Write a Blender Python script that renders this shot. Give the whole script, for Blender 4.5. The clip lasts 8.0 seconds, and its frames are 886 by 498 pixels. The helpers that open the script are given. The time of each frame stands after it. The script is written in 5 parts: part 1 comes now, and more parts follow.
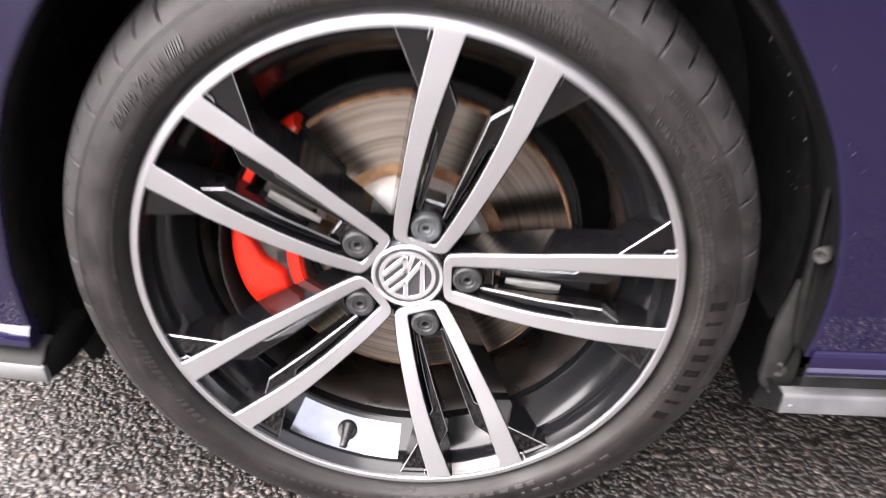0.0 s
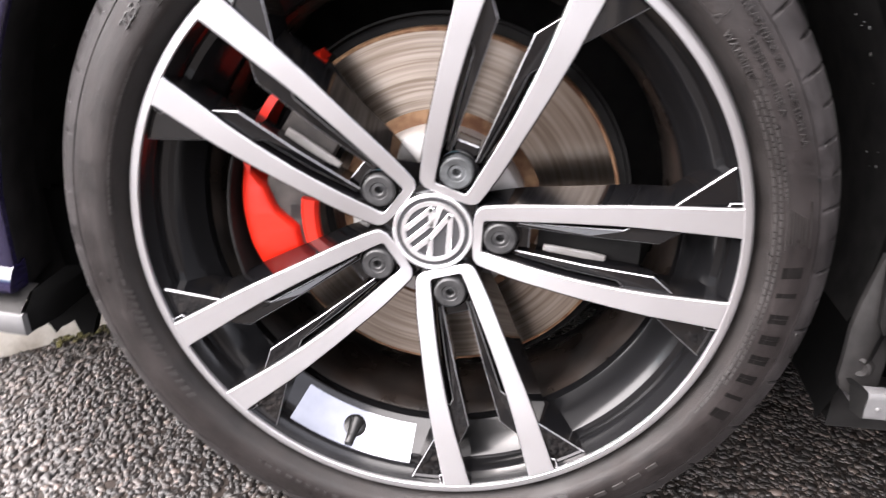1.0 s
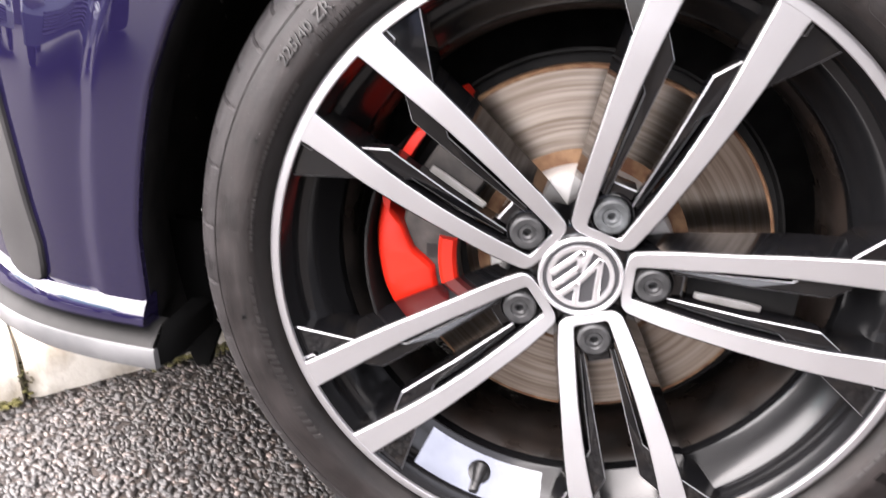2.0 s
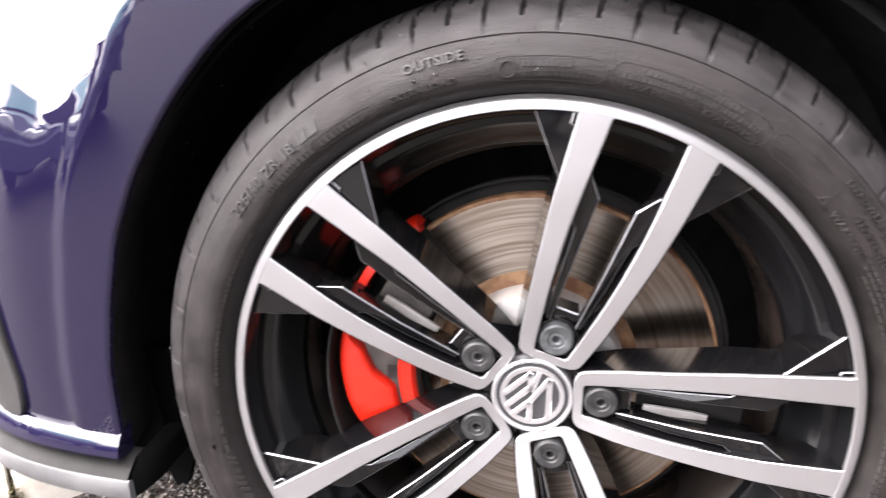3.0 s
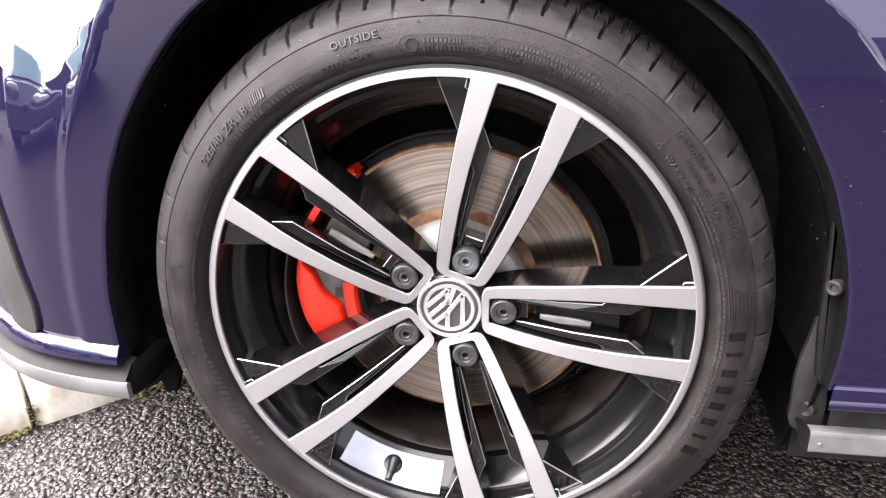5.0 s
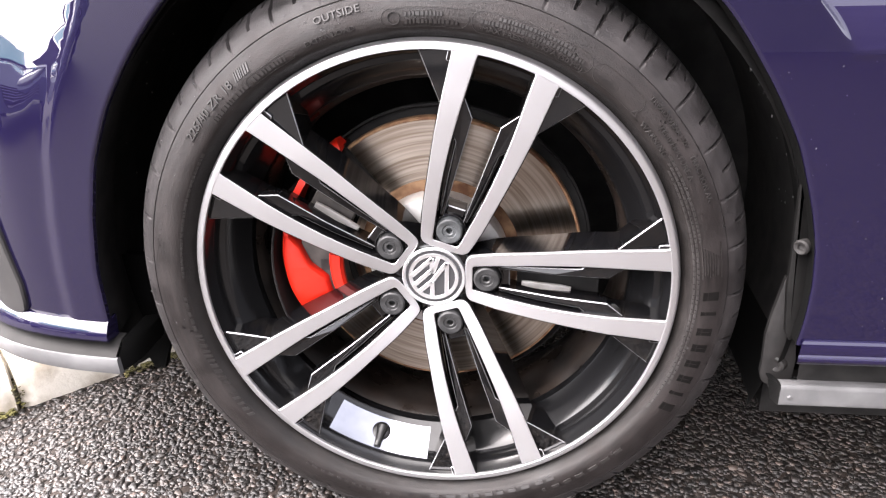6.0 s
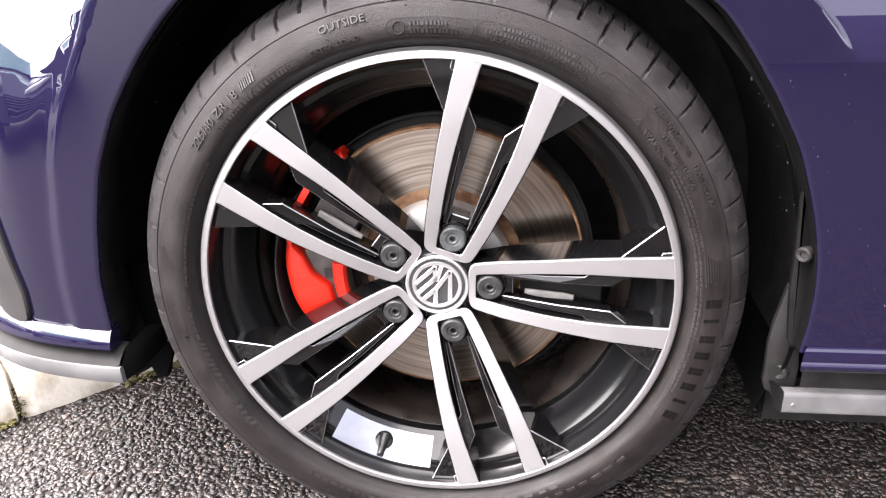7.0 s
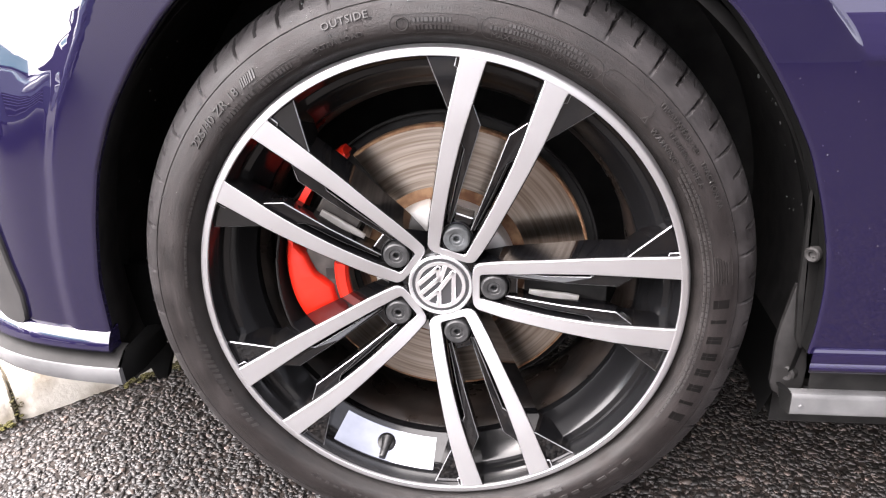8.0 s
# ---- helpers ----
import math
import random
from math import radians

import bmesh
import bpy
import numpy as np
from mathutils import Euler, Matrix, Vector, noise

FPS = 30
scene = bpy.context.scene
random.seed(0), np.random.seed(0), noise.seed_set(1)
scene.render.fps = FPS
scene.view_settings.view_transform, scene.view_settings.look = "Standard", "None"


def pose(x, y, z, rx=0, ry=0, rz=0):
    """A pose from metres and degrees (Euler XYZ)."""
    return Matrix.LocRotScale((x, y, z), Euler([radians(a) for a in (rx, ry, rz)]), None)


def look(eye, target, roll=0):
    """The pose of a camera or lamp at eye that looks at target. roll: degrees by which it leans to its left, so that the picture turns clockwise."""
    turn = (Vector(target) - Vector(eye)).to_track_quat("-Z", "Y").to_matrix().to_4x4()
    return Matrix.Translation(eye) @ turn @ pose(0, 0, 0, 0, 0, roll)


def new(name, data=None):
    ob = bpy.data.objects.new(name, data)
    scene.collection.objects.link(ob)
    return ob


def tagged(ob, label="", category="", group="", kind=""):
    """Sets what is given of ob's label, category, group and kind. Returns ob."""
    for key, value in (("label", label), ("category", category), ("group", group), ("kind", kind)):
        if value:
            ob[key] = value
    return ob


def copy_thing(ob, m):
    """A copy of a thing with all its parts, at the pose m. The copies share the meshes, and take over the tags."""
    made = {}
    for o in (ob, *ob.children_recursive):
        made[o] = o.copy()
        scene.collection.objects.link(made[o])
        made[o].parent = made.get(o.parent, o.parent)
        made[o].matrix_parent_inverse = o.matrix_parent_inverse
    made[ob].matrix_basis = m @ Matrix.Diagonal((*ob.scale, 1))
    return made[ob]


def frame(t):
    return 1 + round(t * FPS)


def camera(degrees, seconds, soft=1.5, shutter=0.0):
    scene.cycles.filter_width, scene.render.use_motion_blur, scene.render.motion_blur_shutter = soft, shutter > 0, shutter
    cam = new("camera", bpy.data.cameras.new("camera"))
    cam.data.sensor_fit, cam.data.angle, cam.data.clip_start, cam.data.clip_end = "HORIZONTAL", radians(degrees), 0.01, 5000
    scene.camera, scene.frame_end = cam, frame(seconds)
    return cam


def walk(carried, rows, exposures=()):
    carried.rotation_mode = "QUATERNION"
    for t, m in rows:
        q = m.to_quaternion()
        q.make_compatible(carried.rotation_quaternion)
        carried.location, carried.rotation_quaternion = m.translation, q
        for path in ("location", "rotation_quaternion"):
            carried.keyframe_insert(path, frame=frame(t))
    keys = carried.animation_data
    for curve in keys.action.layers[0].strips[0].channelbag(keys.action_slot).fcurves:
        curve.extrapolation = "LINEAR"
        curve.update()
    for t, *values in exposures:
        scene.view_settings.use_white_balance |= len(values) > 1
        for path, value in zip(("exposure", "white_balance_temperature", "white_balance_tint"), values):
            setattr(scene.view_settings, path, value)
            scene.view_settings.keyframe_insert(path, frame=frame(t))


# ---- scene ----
cam = camera(60.04, 8.0, soft=1.2, shutter=0.5)
PATH = [
    (0, (0.0621, -0.5564, 0.6984), (0.0191, 0.2940, 0.1740), 0.21),
    (0.2, (0.0700, -0.5296, 0.6084), (0.0055, 0.3461, 0.1300), 0.21),
    (0.5, (0.0758, -0.5275, 0.5575), (-0.0209, 0.3722, 0.1317), -0.82),
    (0.8, (0.0777, -0.5448, 0.5488), (-0.0240, 0.3681, 0.1536), 0.08),
    (1, (0.0689, -0.5477, 0.5446), (-0.0264, 0.3645, 0.1462), 1.93),
    (1.2, (0.0477, -0.5450, 0.5377), (-0.0622, 0.3621, 0.1312), 3.55),
    (2.3, (-0.0314, -0.5275, 0.5754), (-0.1895, 0.3949, 0.2230), 1.43),
    (2.5, (-0.0271, -0.5262, 0.5984), (-0.1923, 0.4021, 0.2655), 0.76),
    (2.7, (-0.0138, -0.5245, 0.6140), (-0.1811, 0.4047, 0.2845), 0.34),
    (3, (0.0194, -0.5315, 0.6229), (-0.1341, 0.4033, 0.3025), -0.69),
    (3.2, (0.0368, -0.5305, 0.6252), (-0.0886, 0.4075, 0.3019), -1.25),
    (3.5, (0.0783, -0.5340, 0.6213), (-0.0360, 0.4042, 0.2945), -1.89),
    (4, (0.1028, -0.5636, 0.6166), (-0.0172, 0.3659, 0.2681), -1.21),
    (4.2, (0.1033, -0.5831, 0.6251), (-0.0174, 0.3440, 0.2702), -1.12),
    (4.5, (0.1055, -0.6147, 0.6352), (-0.0335, 0.3060, 0.2705), -0.75),
    (4.7, (0.1020, -0.6392, 0.6476), (-0.0400, 0.2783, 0.2761), -1.08),
    (5, (0.1071, -0.6612, 0.6564), (-0.0416, 0.2529, 0.2792), -1.41),
    (5.2, (0.1070, -0.6596, 0.6680), (-0.0409, 0.2439, 0.2659), -2.07),
    (6.3, (0.0988, -0.6926, 0.6496), (-0.0099, 0.2201, 0.2557), -1.62),
    (6.5, (0.0999, -0.6910, 0.6531), (-0.0133, 0.2236, 0.2649), -1.82),
    (7, (0.0940, -0.6905, 0.6514), (-0.0165, 0.2253, 0.2652), -1.80),
    (7.5, (0.0888, -0.6880, 0.6502), (-0.0188, 0.2286, 0.2651), -1.84),
    (8, (0.0875, -0.6820, 0.6478), (-0.0207, 0.2340, 0.2613), -1.77),
]
walk(cam, [(t, look(eye, target, roll)) for t, eye, target, roll in PATH], exposures=[(0.0, 3.25, 6620, 17), (8.0, 3.25, 6620, 17)])

# ---------------- light ----------------
world = bpy.data.worlds.new("overcast_sky")
scene.world = world
world.use_nodes = True
wn, wl = world.node_tree.nodes, world.node_tree.links
wn.clear()
sky = wn.new("ShaderNodeTexSky")
sky.sky_type = "NISHITA"
sky.sun_disc = False
sky.sun_elevation = radians(53)
sky.sun_rotation = radians(266)
sky.air_density, sky.dust_density, sky.ozone_density = 1.0, 4.0, 1.0
pale = wn.new("ShaderNodeHueSaturation")
pale.inputs["Saturation"].default_value = 0.25
back = wn.new("ShaderNodeBackground")
back.inputs["Strength"].default_value = 0.15
wout = wn.new("ShaderNodeOutputWorld")
wl.new(sky.outputs["Color"], pale.inputs["Color"])
wl.new(pale.outputs["Color"], back.inputs["Color"])
wl.new(back.outputs["Background"], wout.inputs["Surface"])

sun_data = bpy.data.lights.new("sun", "SUN")
sun_data.energy = 1.8
sun_data.angle = radians(100)
sun_data.color = (1.0, 0.97, 0.92)
sun = new("sun", sun_data)
sun.matrix_world = look((-2.6, -1.1, 3.9), (0, 0, 0.3))


# ---------------- materials ----------------
def material(name, color, rough=0.5, metal=0.0, coat=0.0, coat_rough=0.03, spec=0.5):
    m = bpy.data.materials.new(name)
    m.use_nodes = True
    b = m.node_tree.nodes["Principled BSDF"]
    b.inputs["Base Color"].default_value = (*color, 1)
    b.inputs["Roughness"].default_value = rough
    b.inputs["Metallic"].default_value = metal
    b.inputs["Coat Weight"].default_value = coat
    b.inputs["Coat Roughness"].default_value = coat_rough
    b.inputs["Specular IOR Level"].default_value = spec
    return m


def node(m, kind, **values):
    n = m.node_tree.nodes.new(kind)
    for k, v in values.items():
        n.inputs[k.replace("_", " ")].default_value = v
    return n


def wire(m, a, ao, b, bi):
    m.node_tree.links.new(a.outputs[ao], b.inputs[bi])


def mottle(m, color_a, color_b, scale, low=0.35, high=0.65, detail=6.0, target="Base Color"):
    """Breaks a colour into two with noise at a real-world scale."""
    tc = m.node_tree.nodes.new("ShaderNodeTexCoord")
    n = node(m, "ShaderNodeTexNoise", Scale=scale, Detail=detail)
    r = m.node_tree.nodes.new("ShaderNodeValToRGB")
    r.color_ramp.elements[0].position, r.color_ramp.elements[1].position = low, high
    r.color_ramp.elements[0].color, r.color_ramp.elements[1].color = (*color_a, 1), (*color_b, 1)
    wire(m, tc, "Object", n, "Vector")
    wire(m, n, "Fac", r, "Fac")
    wire(m, r, "Color", m.node_tree.nodes["Principled BSDF"], target)
    return r


def rough_mottle(m, low, high, scale, a=0.35, b=0.65):
    mottle(m, (low,) * 3, (high,) * 3, scale, a, b, target="Roughness")


def relief(m, scale, strength, distance=0.001, detail=6.0):
    tc = m.node_tree.nodes.new("ShaderNodeTexCoord")
    n = node(m, "ShaderNodeTexNoise", Scale=scale, Detail=detail)
    bp = node(m, "ShaderNodeBump", Strength=strength, Distance=distance)
    wire(m, tc, "Object", n, "Vector")
    wire(m, n, "Fac", bp, "Height")
    wire(m, bp, "Normal", m.node_tree.nodes["Principled BSDF"], "Normal")


M_PAINT = material("blue_violet_paint", (0.0072, 0.0054, 0.0222), 0.42, 0.10, 1.0, 0.015, 0.0)
M_PAINT.node_tree.nodes["Principled BSDF"].inputs["Coat IOR"].default_value = 1.68
rough_mottle(M_PAINT, 0.36, 0.46, 3.0)
M_RUBBER = material("tyre_rubber", (0.020, 0.018, 0.017), 0.5, spec=0.36)
M_LETTER = material("moulded_rubber", (0.042, 0.040, 0.039), 0.42)
mottle(M_LETTER, (0.0125, 0.0108, 0.0104), (0.0260, 0.0236, 0.0230), 40.0)
M_BRAND = material("smooth_moulded_rubber", (0.004, 0.0036, 0.0035), 0.60, spec=0.15)
mottle(M_BRAND, (0.0030, 0.0026, 0.0025), (0.0068, 0.0058, 0.0056), 60.0)
relief(M_BRAND, 700.0, 0.15, 0.0003)
M_WATER = material("water", (0.9, 0.92, 0.93), 0.05)
M_WATER.node_tree.nodes["Principled BSDF"].inputs["Transmission Weight"].default_value = 1.0
M_WATER.node_tree.nodes["Principled BSDF"].inputs["IOR"].default_value = 1.33
M_SILVER = material("machined_aluminium", (0.57, 0.565, 0.58), 0.40, 0.9)
rough_mottle(M_SILVER, 0.395, 0.425, 25.0, 0.2, 0.8)
M_EDGE = material("bright_cut_edge", (0.34, 0.34, 0.355), 0.42, 0.85)
rough_mottle(M_EDGE, 0.34, 0.52, 180.0)
M_BLACK = material("gloss_black_wheel_paint", (0.004, 0.004, 0.0044), 0.30, 0.0, 1.0, 0.05, 0.0)
M_BLACK.node_tree.nodes["Principled BSDF"].inputs["Coat IOR"].default_value = 1.56
rough_mottle(M_BLACK, 0.25, 0.4, 40.0)
mottle(M_BLACK, (0.0035, 0.0035, 0.0040), (0.011, 0.0095, 0.0085), 55.0, 0.50, 0.80, 8.0)
M_BARREL = material("black_barrel_paint", (0.006, 0.006, 0.0065), 0.08, 0.0, 1.0, 0.16, 0.0)
rough_mottle(M_BARREL, 0.10, 0.22, 30.0)
M_BARREL.node_tree.nodes["Principled BSDF"].inputs["Coat IOR"].default_value = 1.45
# metal that stands in for the sky's reflection on black barrel paint
M_SKY_GLINT = material("sky_glint_metal", (0.30, 0.305, 0.335), 0.10, 1.0)
mottle(M_SKY_GLINT, (0.23, 0.235, 0.255), (0.33, 0.335, 0.365), 22.0)
rough_mottle(M_SKY_GLINT, 0.05, 0.14, 40.0)
M_DUSTY = material("dusty_barrel", (0.018, 0.013, 0.010), 0.4)
mottle(M_DUSTY, (0.0075, 0.0062, 0.0056), (0.025, 0.0175, 0.0138), 18.0)
rough_mottle(M_DUSTY, 0.18, 0.6, 26.0)
M_PLASTIC = material("dark_plastic", (0.030, 0.030, 0.031), 0.60, spec=0.16)
mottle(M_PLASTIC, (0.0025, 0.0025, 0.0025), (0.0080, 0.0077, 0.0075), 30.0)
M_LINER = material("black_liner", (0.010, 0.010, 0.010), 0.85, spec=0.14)
mottle(M_LINER, (0.009, 0.0087, 0.0087), (0.018, 0.0174, 0.0171), 40.0)
relief(M_LINER, 500.0, 0.3, 0.0005)
M_VALVE = material("black_valve_rubber", (0.008, 0.008, 0.008), 0.38)
relief(M_VALVE, 900.0, 0.1, 0.0002)
M_FLAP = material("black_flap_rubber", (0.003, 0.003, 0.003), 0.9, spec=0.06)
relief(M_FLAP, 300.0, 0.3, 0.0006)
M_DUST = material("dusty_grey_plastic", (0.026, 0.025, 0.025), 0.62, spec=0.3)
mottle(M_DUST, (0.0095, 0.0088, 0.0087), (0.023, 0.0216, 0.0212), 34.0)
relief(M_DUST, 420.0, 0.25, 0.0005)
M_TRIM = material("grey_trim_plastic", (0.20, 0.20, 0.205), 0.50, spec=0.3)
mottle(M_TRIM, (0.075, 0.075, 0.077), (0.130, 0.130, 0.132), 20.0)
relief(M_TRIM, 1200.0, 0.12, 0.0002)
M_FIN = material("grey_bumper_plastic", (0.075, 0.072, 0.073), 0.70, spec=0.3)
mottle(M_FIN, (0.020, 0.0192, 0.0195), (0.034, 0.0324, 0.0326), 16.0)
M_CHROME = material("badge_chrome", (0.85, 0.85, 0.87), 0.32, 0.9)
M_DARKINSET = material("badge_inset", (0.045, 0.045, 0.048), 0.40, 0.2)
M_CAP = material("bolt_cap_plastic", (0.05, 0.052, 0.054), 0.45)
mottle(M_CAP, (0.012, 0.0125, 0.013), (0.034, 0.034, 0.035), 120.0)
M_CAP_PALE = material("pale_bolt_cap_plastic", (0.12, 0.13, 0.135), 0.5)
mottle(M_CAP_PALE, (0.025, 0.027, 0.028), (0.08, 0.086, 0.090), 90.0)
M_RED = material("red_caliper_paint", (0.60, 0.018, 0.006), 0.40, 0.0, 0.2)
M_PAD = material("dark_pad_plate", (0.05, 0.045, 0.042), 0.6)
mottle(M_PAD, (0.035, 0.031, 0.029), (0.075, 0.066, 0.060), 60.0)
M_DISC = material("brake_disc_steel", (0.25, 0.219, 0.192), 0.30, 1.0)
M_RUST = material("rusty_steel", (0.22, 0.10, 0.045), 0.75, 0.3)
mottle(M_RUST, (0.11, 0.045, 0.020), (0.24, 0.14, 0.075), 90.0)
M_HAT = material("hub_steel", (0.62, 0.61, 0.60), 0.45, 0.5)
mottle(M_HAT, (0.40, 0.38, 0.36), (0.58, 0.57, 0.56), 40.0)
M_TAR = material("wet_bitumen", (0.022, 0.021, 0.021), 0.62, spec=0.15)
M_CHIP = material("wet_stone_chip", (0.07, 0.065, 0.062), 0.55, 0.0, 0.0, 0.30, 0.8)
M_KERB = material("concrete_kerb", (0.60, 0.56, 0.49), 0.75)
mottle(M_KERB, (0.24, 0.19, 0.13), (0.66, 0.62, 0.55), 17.0, 0.30, 0.56, 10.0)
relief(M_KERB, 160.0, 0.5, 0.002)
M_PAVE = material("pavement_asphalt", (0.13, 0.125, 0.12), 0.8, spec=0.15)
mottle(M_PAVE, (0.030, 0.029, 0.027), (0.13, 0.125, 0.12), 110.0, 0.42, 0.6)
relief(M_PAVE, 130.0, 0.8, 0.004)
M_MOSS = material("moss", (0.075, 0.080, 0.022), 0.95)
mottle(M_MOSS, (0.035, 0.030, 0.016), (0.11, 0.10, 0.030), 60.0)


def disc_grain(m):
    """Wear rings: noise that runs with the radius, stretched round the axle."""
    b = m.node_tree.nodes["Principled BSDF"]
    tc = m.node_tree.nodes.new("ShaderNodeTexCoord")
    sep = m.node_tree.nodes.new("ShaderNodeSeparateXYZ")
    wire(m, tc, "Object", sep, "Vector")
    flat = m.node_tree.nodes.new("ShaderNodeCombineXYZ")
    wire(m, sep, "X", flat, "X")
    wire(m, sep, "Z", flat, "Y")
    length = m.node_tree.nodes.new("ShaderNodeVectorMath")
    length.operation = "LENGTH"
    wire(m, flat, "Vector", length, 0)
    at = m.node_tree.nodes.new("ShaderNodeMath")
    at.operation = "ARCTAN2"
    wire(m, sep, "X", at, 0)
    wire(m, sep, "Z", at, 1)
    co = m.node_tree.nodes.new("ShaderNodeCombineXYZ")
    wire(m, length, "Value", co, "X")
    sc = m.node_tree.nodes.new("ShaderNodeMath")
    sc.operation = "MULTIPLY"
    sc.inputs[1].default_value = 0.003
    wire(m, at, 0, sc, 0)
    wire(m, sc, 0, co, "Y")
    n = node(m, "ShaderNodeTexNoise", Scale=260.0, Detail=4.0)
    wire(m, co, "Vector", n, "Vector")
    r = m.node_tree.nodes.new("ShaderNodeValToRGB")
    r.color_ramp.elements[0].position, r.color_ramp.elements[1].position = 0.34, 0.60
    r.color_ramp.elements[0].color, r.color_ramp.elements[1].color = (0.20, 0.158, 0.125, 1), (0.38, 0.325, 0.278, 1)
    wire(m, n, "Fac", r, "Fac")
    wire(m, r, "Color", b, "Base Color")
    bp = node(m, "ShaderNodeBump", Strength=0.18, Distance=0.0004)
    wire(m, n, "Fac", bp, "Height")
    wire(m, bp, "Normal", b, "Normal")
    b.inputs["Roughness"].default_value = 0.34


disc_grain(M_DISC)


def rubber_wear_sheen(m):
    """Brown bloom near the bead, scuffed grey shoulder with its wet sheen painted in, fine mould rings and grit, damp
    patches.
    """
    nt = m.node_tree
    b = nt.nodes["Principled BSDF"]
    tc = nt.nodes.new("ShaderNodeTexCoord")
    flat = nt.nodes.new("ShaderNodeVectorMath")
    flat.operation = "MULTIPLY"
    flat.inputs[1].default_value = (1.0, 0.0, 1.0)
    wire(m, tc, "Object", flat, 0)
    length = nt.nodes.new("ShaderNodeVectorMath")
    length.operation = "LENGTH"
    wire(m, flat, "Vector", length, 0)
    span = node(m, "ShaderNodeMapRange")
    span.inputs["From Min"].default_value, span.inputs["From Max"].default_value = 0.240, 0.320
    wire(m, length, "Value", span, "Value")
    zone = nt.nodes.new("ShaderNodeValToRGB")
    e = zone.color_ramp.elements
    e[0].position, e[0].color = 0.0, (0.0065, 0.0052, 0.0044, 1)
    e[1].position, e[1].color = 1.0, (0.011, 0.011, 0.0115, 1)
    for p, c in ((0.14, (0.0070, 0.0055, 0.0050, 1)), (0.26, (0.0098, 0.0074, 0.0070, 1)), (0.36, (0.0108, 0.0083, 0.0080, 1)), (0.54, (0.0115, 0.0090, 0.0088, 1)), (0.62, (0.0180, 0.0156, 0.0158, 1)), (0.86, (0.0250, 0.0228, 0.0235, 1))):
        e.new(p).color = c
    wire(m, span, "Result", zone, "Fac")
    # scuffs: streaks that run round the wheel, and blotches
    sep = nt.nodes.new("ShaderNodeSeparateXYZ")
    wire(m, tc, "Object", sep, "Vector")
    at = nt.nodes.new("ShaderNodeMath")
    at.operation = "ARCTAN2"
    wire(m, sep, "X", at, 0)
    wire(m, sep, "Z", at, 1)
    squeeze = nt.nodes.new("ShaderNodeMath")
    squeeze.operation = "MULTIPLY"
    squeeze.inputs[1].default_value = 0.045
    wire(m, at, 0, squeeze, 0)
    polar = nt.nodes.new("ShaderNodeCombineXYZ")
    wire(m, length, "Value", polar, "X")
    wire(m, squeeze, 0, polar, "Y")
    streak = node(m, "ShaderNodeTexNoise", Scale=210.0, Detail=6.0, Roughness=0.65)
    wire(m, polar, "Vector", streak, "Vector")
    blot = node(m, "ShaderNodeTexNoise", Scale=24.0, Detail=8.0, Roughness=0.62)
    wire(m, tc, "Object", blot, "Vector")
    both = nt.nodes.new("ShaderNodeMath")
    both.operation = "ADD"
    wire(m, streak, "Fac", both, 0)
    wire(m, blot, "Fac", both, 1)
    shade = node(m, "ShaderNodeMapRange")
    for k, val in (("From Min", 0.74), ("From Max", 1.26), ("To Min", 0.45), ("To Max", 1.65)):
        shade.inputs[k].default_value = val
    wire(m, both, 0, shade, "Value")
    mul = nt.nodes.new("ShaderNodeVectorMath")
    mul.operation = "SCALE"
    wire(m, zone, "Color", mul, 0)
    wire(m, shade, "Result", mul, "Scale")
    wire(m, mul, "Vector", b, "Base Color")
    damp = node(m, "ShaderNodeMapRange")
    for k, val in (("From Min", 0.36), ("From Max", 0.66), ("To Min", 0.42), ("To Max", 0.70)):
        damp.inputs[k].default_value = val
    wire(m, blot, "Fac", damp, "Value")
    wire(m, damp, "Result", b, "Roughness")
    grit = node(m, "ShaderNodeTexNoise", Scale=620.0, Detail=6.0, Roughness=0.7)
    wire(m, tc, "Object", grit, "Vector")
    first = node(m, "ShaderNodeBump", Strength=0.55, Distance=0.0008)
    wire(m, streak, "Fac", first, "Height")
    second = node(m, "ShaderNodeBump", Strength=0.75, Distance=0.0007)
    wire(m, grit, "Fac", second, "Height")
    wire(m, first, "Normal", second, "Normal")
    wire(m, second, "Normal", b, "Normal")


rubber_wear_sheen(M_RUBBER)


def turned_metal(m, amount):
    """Fine lathe marks: the gloss stretches across them, round the axle."""
    b = m.node_tree.nodes["Principled BSDF"]
    tc = m.node_tree.nodes.new("ShaderNodeTexCoord")
    flat = m.node_tree.nodes.new("ShaderNodeVectorMath")
    flat.operation = "MULTIPLY"
    flat.inputs[1].default_value = (1.0, 0.0, 1.0)
    wire(m, tc, "Object", flat, 0)
    wire(m, flat, "Vector", b, "Tangent")
    b.inputs["Anisotropic"].default_value = amount


turned_metal(M_DISC, 0.78)
turned_metal(M_SILVER, 0.25)


def chip_colours(m):
    g = m.node_tree.nodes.new("ShaderNodeNewGeometry")
    r = m.node_tree.nodes.new("ShaderNodeValToRGB")
    e = r.color_ramp.elements
    e[0].position, e[0].color = 0.0, (0.006, 0.0049, 0.0044, 1)
    e[1].position, e[1].color = 1.0, (0.105, 0.078, 0.066, 1)
    for p, c in ((0.40, (0.0115, 0.0092, 0.0082, 1)), (0.72, (0.022, 0.0173, 0.0152, 1)), (0.92, (0.052, 0.040, 0.034, 1))):
        e.new(p).color = c
    wire(m, g, "Random Per Island", r, "Fac")
    wire(m, r, "Color", m.node_tree.nodes["Principled BSDF"], "Base Color")
    relief(m, 520.0, 0.6, 0.0009)


chip_colours(M_CHIP)


